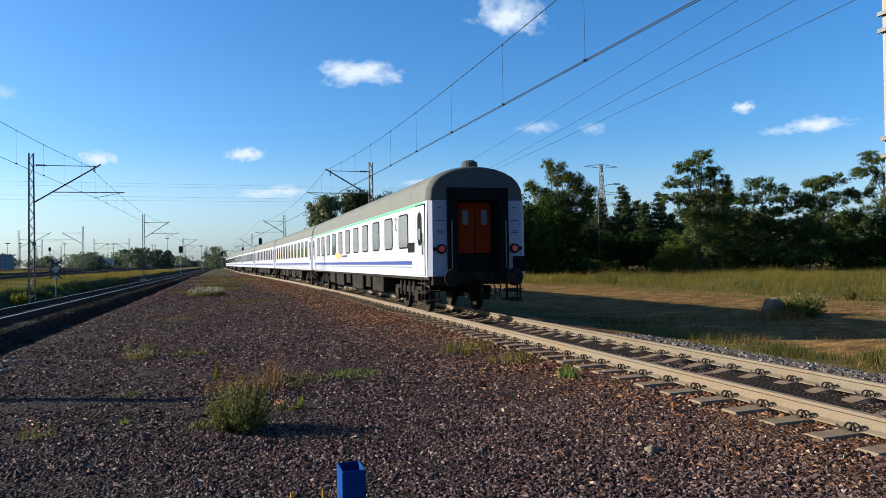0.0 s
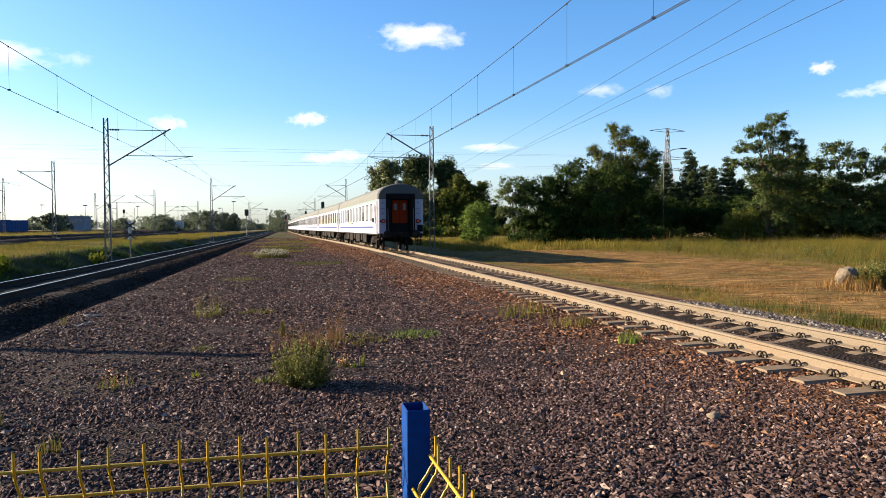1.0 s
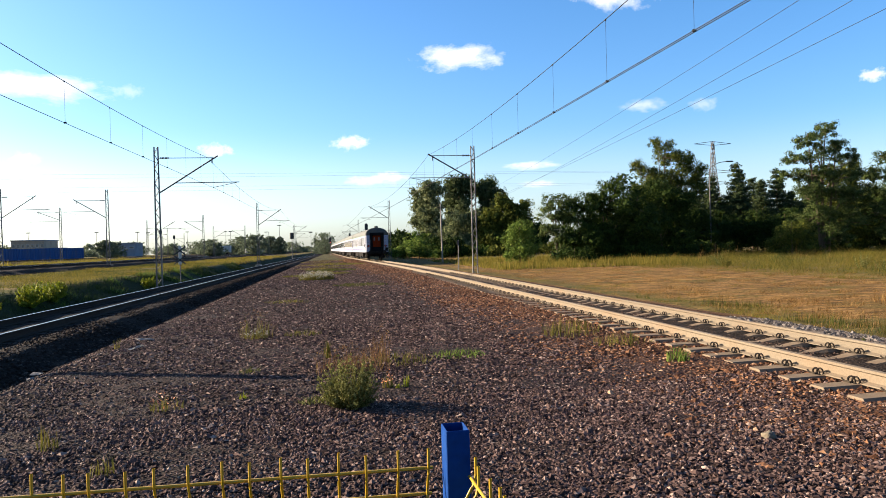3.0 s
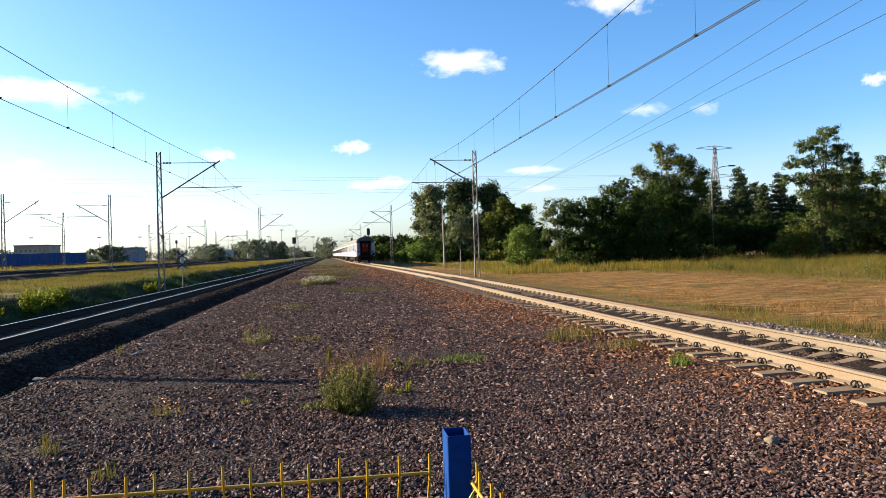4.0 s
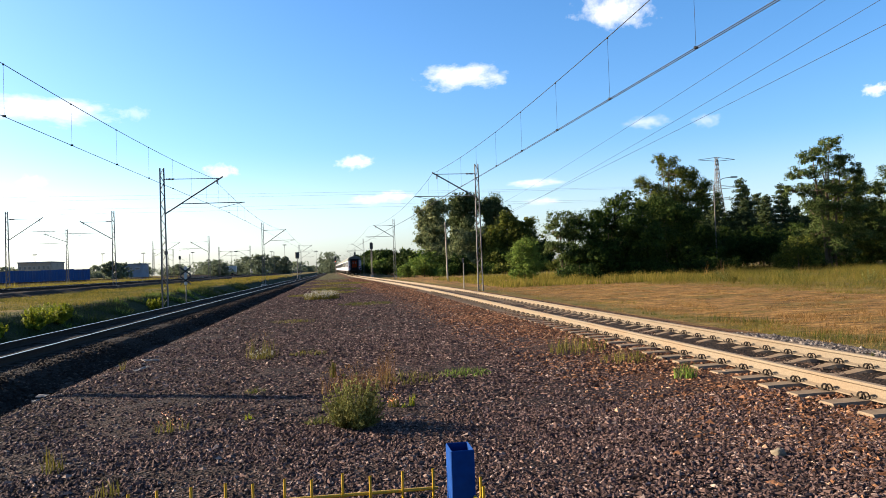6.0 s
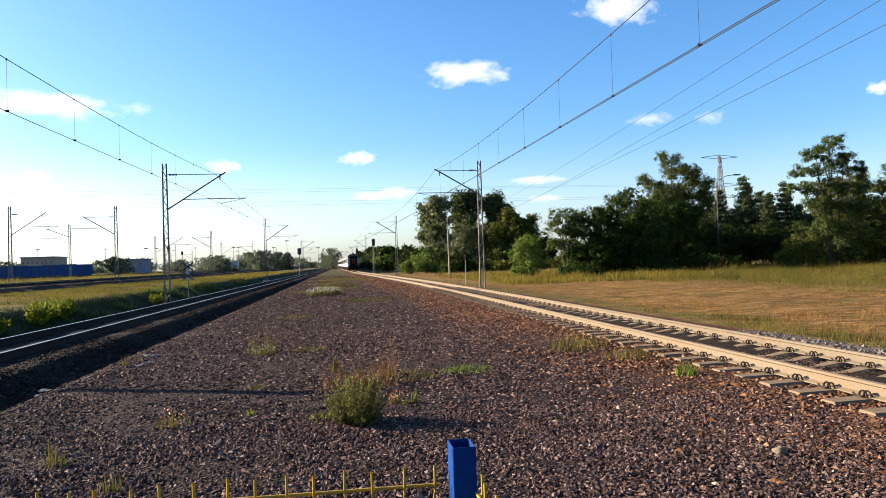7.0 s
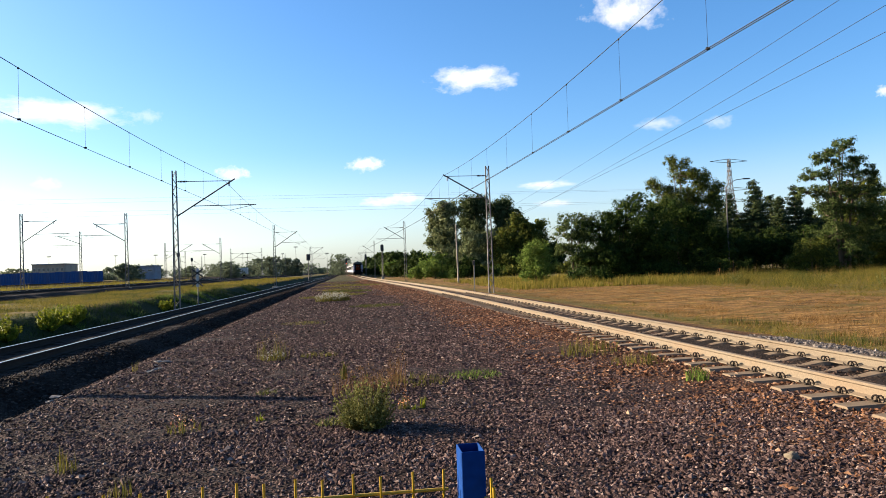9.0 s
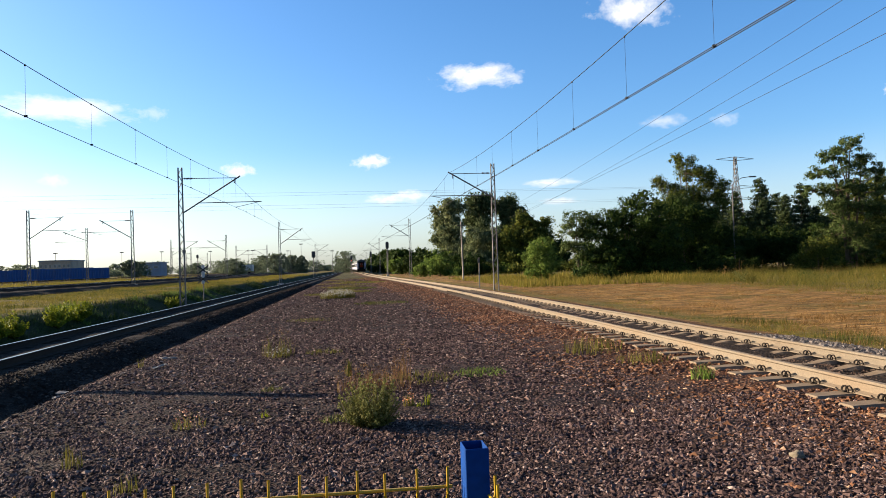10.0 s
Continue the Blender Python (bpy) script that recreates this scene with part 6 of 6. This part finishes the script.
for i, (x, y, w, d) in enumerate(((-4.85, 12.6, 0.26, 0.14), (-5.1, 12.9, 0.16, 0.12), (-3.96, 15.6, 0.34, 0.12), (-3.78, 14.25, 0.34, 0.07))):
    ob = thing("litter", "faded white scrap lying on the gravel", "litter", pose(x, y, ground_z(x, y) + 0.035, 8, 6 * (-1) ** i, 20 * i))
    bm = bmesh.new()
    bmesh.ops.create_grid(bm, x_segments=5, y_segments=3, size=0.5)
    for v in bm.verts:
        v.co = Vector((v.co.x * w, v.co.y * d, 0.02 * noise.noise(v.co * 4 + Vector((i, 0, 0)))))
    g = bmesh.ops.extrude_face_region(bm, geom=bm.faces[:])["geom"]
    bmesh.ops.translate(bm, verts=[e for e in g if isinstance(e, bmesh.types.BMVert)], vec=(0, 0, 0.012))
    bmesh.ops.recalc_face_normals(bm, faces=bm.faces[:])
    part("sheet", bm, M_LITTER, ob)


# ---- poles, signals and signs ----
pole = thing("utility_pole", "twin round concrete utility pole with steel cross ties", "utility pole", pose(22.6, 19.7, -0.5))
for dx in (0.0, 0.92):
    bm = bmesh.new()
    rod(bm, (dx, 0, 0.0), (dx * 0.9, 0, 14.6), 0.25, 20, 0.17)
    part("shaft", bm, M_POLE, pole, "tapered round concrete shaft", smooth=False)
    part("base", boxed(dx - 0.32, dx + 0.32, -0.32, 0.32, -0.2, 0.34), M_SOIL, pole, bevel=0.04)
for z in (5.75, 6.35, 10.2, 10.8):
    bm = bmesh.new()
    box(bm, -0.3, 1.2, -0.3, -0.22, z, z + 0.1)
    box(bm, -0.32, -0.2, -0.32, 0.2, z - 0.02, z + 0.12)
    part("cross_tie", bm, M_MAST, pole)
v, f = tube_along([(0.72, -0.26, 0.3), (0.7, -0.26, 5.5), (0.6, -0.28, 8.2), (0.75, -0.28, 9.2), (0.9, -0.25, 9.8)], 0.035)
link_part("cable", mesh_from("cable", v, f, [M_BLACK]), pole, "black cable clipped to the shaft")
part("warning_plate", boxed(-0.11, 0.11, -0.27, -0.255, 1.55, 1.95), M_ORANGE, pole, "small orange and white plate")
bm = bmesh.new()
box(bm, -0.06, 0.06, -0.276, -0.271, 1.64, 1.72)
box(bm, -0.06, 0.06, -0.276, -0.271, 1.78, 1.88)
part("plate_bar", bm, M_SIGN, pole)
bm = bmesh.new()
box(bm, -0.9, 1.8, -0.1, 0.1, 13.6, 13.75)
part("crossarm", bm, M_MAST, pole)
far_pole = thing("utility_pole", "concrete utility pole behind the trees", "utility pole", pose(37.5, 180, -0.3))
bm = bmesh.new()
rod(bm, (0, 0, 0), (0, 0, 15.4), 0.25, 12, 0.16)
box(bm, -1.8, 2.8, -0.1, 0.1, 13.2, 13.4)
part("shaft", bm, M_POLE, far_pole)
wood = thing("wooden_pole", "thin weathered wooden pole at the edge of the meadow", "pole", pose(14.1, 95, -0.3))
bm = bmesh.new()
rod(bm, (0, 0, 0), (-0.1, 0, 7.9), 0.12, 10, 0.08)
part("shaft", bm, M_POLE, wood)
bm = bmesh.new()
box(bm, -0.6, 0.6, -0.05, 0.05, 7.3, 7.4)
part("crossarm", bm, M_BARK, wood)
stake = thing("stake", "thin pale stake standing beside the track", "post", pose(9.4, 55, -0.3))
bm = bmesh.new()
rod(bm, (0, 0, 0), (0.05, 0, 2.6), 0.05, 8, 0.035)
part("shaft", bm, M_POLE, stake)
bm = bmesh.new()
box(bm, -0.08, 0.08, -0.05, -0.03, 2.2, 2.55)
part("plate", bm, M_SIGNAL, stake, bevel=0.01)


def light_signal(x, y, z, h, label, lit, head=1.3):
    ob = thing("railway_signal", label, "railway signal", pose(x, y, z), "railway signals")
    bm = bmesh.new()
    rod(bm, (0, 0, -0.2), (0, 0, h), 0.075, 10)
    part("post", bm, M_MAST, ob)
    part("footing", boxed(-0.3, 0.3, -0.3, 0.3, -0.2, 0.25), M_POLE, ob, bevel=0.04)
    bm = bmesh.new()
    rounded_pane(bm, -0.33, 0.33, h - 0.1, h - 0.1 + head, 0, 0.3, 0.2, 1)
    bmesh.ops.rotate(bm, verts=bm.verts[:], cent=(0, 0, 0), matrix=Matrix.Rotation(radians(-90), 3, 'Z'))
    hd = part("head", bm, M_SIGNAL, ob, "black rounded signal head")
    for k in range(3):
        zz = h + 0.1 + k * (head - 0.4) / 2
        bm = bmesh.new()
        disc(bm, (0, -0.24, zz), (0, 1, 0), 0.10, 0.06, 14)
        part("lens", bm, M_RED if (lit and k == 0) else M_BLACK, hd)
        bm = bmesh.new()
        disc(bm, (0, -0.30, zz + 0.08), (0, 1, 0), 0.12, 0.14, 10)
        part("hood", bm, M_SIGNAL, hd)
    bm = bmesh.new()
    for s in (-0.2, 0.2):
        rod(bm, (s, 0.25, 0.3), (s, 0.25, h), 0.02, 5)
    for k in range(int(h / 0.35)):
        rod(bm, (-0.2, 0.25, 0.4 + k * 0.35), (0.2, 0.25, 0.4 + k * 0.35), 0.014, 4)
    part("ladder", bm, M_MAST, ob)
    return ob


light_signal(6.4, 150, 0.0, 5.7, "black railway colour-light signal on a steel post", False, 1.5)
light_signal(-1.75, 250, 0.0, 4.4, "far railway signal showing red", True, 1.8)
light_signal(4.6, 235, 0.0, 5.4, "far black railway signal beside the track", False, 1.8)
light_signal(-34.5, 150, 0.9, 5.0, "far round-headed signal in the railway yard", False, 0.9)
light_signal(-50.0, 235, 1.0, 5.6, "far round-headed signal in the railway yard", False, 1.2)
for x, y in ((-10.3, 185), (-44, 178), (-52, 235), (-26, 290), (-34, 300), (-60, 300), (-14, 262), (-75, 330), (-9.5, 330)):
    lattice_mast(x, y, ground_z(x, y), 8.8, 1 if x in (-10.3, -44, -14, -34, -9.5) else -1, 3.2, 8.0, 6.2, 6.6, "far catenary mast above the railway yard")
sig = thing("railway_signal", "black signal head on a far mast", "railway signal", pose(-10.8, 184, 0.0), "railway signals")
bm = bmesh.new()
rod(bm, (0, 0, -0.2), (0, 0, 6.2), 0.09, 8)
part("post", bm, M_MAST, sig)
part("head", boxed(-0.5, 0.5, -0.25, 0.2, 4.8, 6.4), M_SIGNAL, sig, bevel=0.12)
sign = thing("track_sign", "black and white diamond-patterned railway sign on a thin post", "sign", pose(-10.5, 51.0, -0.65))
bm = bmesh.new()
rod(bm, (0, 0, 0), (0, 0, 3.0), 0.035, 8)
part("post", bm, M_MAST, sign)
bm = bmesh.new()
box(bm, -0.11, 0.11, -0.06, -0.04, 1.72, 2.98)
part("plate", bm, M_SIGN, sign, bevel=0.006)
for z in (2.03, 2.66):
    bm = bmesh.new()
    for s in (-1, 1):
        box(bm, -0.46, 0.46, -0.078, -0.064, -0.045, 0.045, Matrix.Translation((0, 0, z)) @ Matrix.Rotation(radians(38 * s), 4, 'Y'))
    part("cross_mark", bm, M_SIGNAL, sign, "black diagonal cross")
lamp_post = thing("street_lamp", "tall street lamp with a curved arm above the trees", "street lamp", pose(49.9, 90, -0.3))
bm = bmesh.new()
rod(bm, (0, 0, 0), (0, 0, 11.6), 0.1, 10, 0.06)
part("pole", bm, M_MAST, lamp_post)
v, f = tube_along([(0, 0, 11.5), (0.4, -0.05, 12.0), (1.4, -0.1, 12.45), (2.6, -0.1, 12.6)], 0.05, 6)
link_part("arm", mesh_from("arm", v, f, [M_MAST]), lamp_post)
part("lamp_head", boxed(2.4, 3.4, -0.22, 0.02, 12.5, 12.68), M_SIGNAL, lamp_post, bevel=0.05)


def pylon(x, y, h, label, turn):
    ob = thing("electricity_pylon", label, "pylon", pose(x, y, ground_z(x, y) - 0.2, 0, 0, turn))
    for sx in (-1, 1):
        for sy in (-1, 1):
            bm = bmesh.new()
            rod(bm, (sx * 3.2, sy * 3.2, 0), (sx * 0.8, sy * 0.8, h * 0.72), 0.16, 4)
            rod(bm, (sx * 0.8, sy * 0.8, h * 0.72), (sx * 0.35, sy * 0.35, h), 0.12, 4)
            part("leg", bm, M_MAST, ob)
    bm = bmesh.new()
    n = 11
    for i in range(n):
        za, zb = h * i / n, h * (i + 1) / n
        wa, wb = (max(0.5, 3.2 - 2.4 * z / (h * 0.72)) for z in (za, zb))
        for s in (-1, 1):
            rod(bm, (-wa, s * wa, za), (wb, s * wb, zb), 0.07, 4)
            rod(bm, (wa, s * wa, za), (-wb, s * wb, zb), 0.07, 4)
            rod(bm, (s * wa, -wa, za), (s * wb, wb, zb), 0.07, 4)
            rod(bm, (s * wa, wa, za), (s * wb, -wb, zb), 0.07, 4)
    part("bracing", bm, M_MAST, ob)
    for z, w in ((h * 0.98, 7.5), (h * 0.71, 9.0), (h * 0.60, 8.0)):
        bm = bmesh.new()
        for s in (-1, 1):
            rod(bm, (0, 0, z + 0.9), (s * w, 0, z), 0.09, 4)
            rod(bm, (0, 0, z - 0.6), (s * w, 0, z), 0.09, 4)
        part("crossarm", bm, M_MAST, ob)
    return ob


pylon(143, 255, 39.5, "lattice electricity pylon rising behind the trees", 0)
pylon(-262, 302, 39.5, "lattice electricity pylon far across the yard", 0)

# ---- far side of the railway yard ----
fence = thing("sheet_fence", "long blue corrugated sheet fence across the yard", "fence")
panel = bmesh.new()
pts = [(i * 0.25, 0.10 if i % 2 else 0.0) for i in range(13)]
a = [panel.verts.new((x, y, 0)) for x, y in pts] + [panel.verts.new((x, y + 0.04, 0)) for x, y in reversed(pts)]
b = [panel.verts.new((q.co.x, q.co.y, 2.3)) for q in a]
for j in range(len(a)):
    panel.faces.new((a[j], a[(j + 1) % len(a)], b[(j + 1) % len(a)], b[j]))
panel.faces.new(b)
bmesh.ops.recalc_face_normals(panel, faces=panel.faces[:])
PANEL = bpy.data.meshes.new("panel")
panel.to_mesh(PANEL)
panel.free()
PANEL.materials.append(M_FENCE_BLUE)
for i in range(16):
    link_part("panel", PANEL, fence, m=pose(-97 + i * 3.0, 150, 1.25 + 0.05 * (i % 3)))


def building(x, y, z, w, d, h, label, mat, n, wz, wh):
    ob = thing("building", label, "building", pose(x, y, z))
    part("wall", boxed(0, w, 0, d, -2, h), mat, ob)
    part("roof", boxed(-0.3, w + 0.3, -0.3, d + 0.3, h, h + 0.4), M_GREYWALL, ob)
    for i in range(n):
        x0 = w * (i + 0.2) / n
        win = part("window", boxed(x0, x0 + 0.62 * w / n, -0.06, 0.02, wz, wz + wh), M_SIGN, ob)
        part("pane", boxed(x0 + 0.1, x0 + 0.62 * w / n - 0.1, -0.075, -0.055, wz + 0.1, wz + wh - 0.1), M_GLASS, win)
    return ob


building(-124.5, 300, 1.2, 12.0, 14, 7.2, "flat-roofed beige building with a row of windows", M_WALL, 7, 4.6, 1.3)
building(-96, 320, 1.2, 12.0, 12, 5.6, "grey-blue shed behind trees", M_GREYWALL, 4, 3.4, 0.9)
for x, y in ((-43, 260), (-34, 280)):
    wag = thing("freight_van", "pale van standing in the far yard", "van", pose(x, y, ground_z(x, y)))
    part("body", boxed(0, 6.5, 0, 2.4, 0.7, 3.0), M_SIGN, wag, bevel=0.15)
    for wx in (1.2, 5.2):
        bm = bmesh.new()
        disc(bm, (wx, 0.1, 0.4), (0, 1, 0), 0.42, 0.25, 14)
        part("wheel", bm, M_BLACK, wag)
for i in range(10):
    x, y = -130 + i * 13, 330 + (i * 47 % 120)
    ob = thing("yard_lamp", "far lamp post of the railway yard", "lamp post", pose(x, y, ground_z(x, y)))
    bm = bmesh.new()
    rod(bm, (0, 0, 0), (0, 0, 11 + i % 3), 0.14, 6, 0.08)
    part("pole", bm, M_MAST, ob)
    part("lamp_head", boxed(-0.9, 0.9, -0.2, 0.2, 11 + i % 3, 11.4 + i % 3), M_MAST, ob, bevel=0.05)


# ---- clouds ----
def cloud_material(seed, density):
    m, n, l, b = material("cloud", 1.0)
    tc = n.new("ShaderNodeTexCoord")
    mp = n.new("ShaderNodeMapping")
    mp.inputs["Location"].default_value = (seed * 3.7, seed * 1.9, 0)
    l.new(tc.outputs["Generated"], mp.inputs["Vector"])
    big = n.new("ShaderNodeTexNoise")
    big.inputs["Scale"].default_value, big.inputs["Detail"].default_value, big.inputs["Roughness"].default_value = 3.8, 8, 0.62
    mp.inputs["Scale"].default_value = (2.0, 1.0, 1.0)
    l.new(mp.outputs[0], big.inputs["Vector"])
    sub = n.new("ShaderNodeVectorMath")
    sub.operation = 'SUBTRACT'
    flat = n.new("ShaderNodeVectorMath")
    flat.operation = 'MULTIPLY'
    flat.inputs[1].default_value = (1, 1, 0)
    l.new(tc.outputs["Generated"], flat.inputs[0])
    l.new(flat.outputs[0], sub.inputs[0])
    sub.inputs[1].default_value = (0.5, 0.42, 0.0)
    ln = n.new("ShaderNodeVectorMath")
    ln.operation = 'LENGTH'
    l.new(sub.outputs[0], ln.inputs[0])
    r = n.new("ShaderNodeMapRange")
    r.inputs[1].default_value, r.inputs[2].default_value, r.inputs[3].default_value, r.inputs[4].default_value = 0.0, 0.46, 0.56, -0.36
    l.new(ln.outputs["Value"], r.inputs[0])
    add = n.new("ShaderNodeMath")
    l.new(big.outputs["Fac"], add.inputs[0])
    l.new(r.outputs[0], add.inputs[1])
    al = n.new("ShaderNodeMapRange")
    al.inputs[1].default_value, al.inputs[2].default_value, al.inputs[4].default_value = 0.52, 0.95, density
    l.new(add.outputs[0], al.inputs[0])
    em = n.new("ShaderNodeEmission")
    em.inputs["Color"].default_value, em.inputs["Strength"].default_value = (0.98, 0.98, 1.0, 1), 0.32
    tr = n.new("ShaderNodeBsdfTransparent")
    ms = n.new("ShaderNodeMixShader")
    l.new(al.outputs[0], ms.inputs[0])
    l.new(tr.outputs[0], ms.inputs[1])
    l.new(em.outputs[0], ms.inputs[2])
    l.new(ms.outputs[0], n["Material Output"].inputs["Surface"])
    return m


def cloud(direction, width, height, seed, density=0.95):
    d = Vector(direction).normalized()
    p = d * 3000
    bm = bmesh.new()
    bmesh.ops.create_grid(bm, x_segments=6, y_segments=3, size=0.5)
    for v in bm.verts:
        v.co = Vector((v.co.x * width * 3900, v.co.y * height * 3900, 0))
    me = bpy.data.meshes.new("cloud")
    bm.to_mesh(me)
    bm.free()
    me.materials.append(cloud_material(seed, density))
    ob = new("cloud", me)
    ob.matrix_basis = look(p, (0, 0, 1.8))
    return tagged(ob, "small white fair-weather cloud drifting in the blue sky", "cloud", "clouds in the sky", "structure")


for i, (d, w, h, k) in enumerate((((0.1696, 0.9523, 0.2610), 0.165, 0.060, 0.95), ((0.0238, 0.9888, 0.1498), 0.070, 0.034, 0.9), ((-0.3538, 0.9121, 0.2099), 0.23, 0.062, 1.0),
                                  ((0.3620, 0.8765, 0.3320), 0.14, 0.085, 0.9), ((0.4065, 0.8955, 0.1833), 0.075, 0.03, 0.42), ((0.4726, 0.8636, 0.1775), 0.05, 0.03, 0.30),
                                  ((-0.1535, 0.9786, 0.1389), 0.062, 0.032, 0.9), ((0.2690, 0.9569, 0.1116), 0.11, 0.020, 0.7), ((0.0417, 0.9946, 0.0969), 0.075, 0.024, 0.7),
                                  ((0.0772, 0.9925, 0.1009), 0.07, 0.03, 0.75), ((-0.3645, 0.9234, 0.1224), 0.05, 0.028, 0.45), ((0.2798, 0.9564, 0.0857), 0.08, 0.018, 0.5),
                                  ((0.6916, 0.7040, 0.1630), 0.10, 0.034, 0.9), ((0.6269, 0.7559, 0.1908), 0.045, 0.026, 0.85), ((-0.2511, 0.9444, 0.2080), 0.05, 0.03, 0.3), ((0.6552, 0.7343, 0.1570), 0.05, 0.02, 0.4))):
    cloud(d, w * 1.12, h * 0.88, i + 1, min(1.0, k * 1.15))


motions()
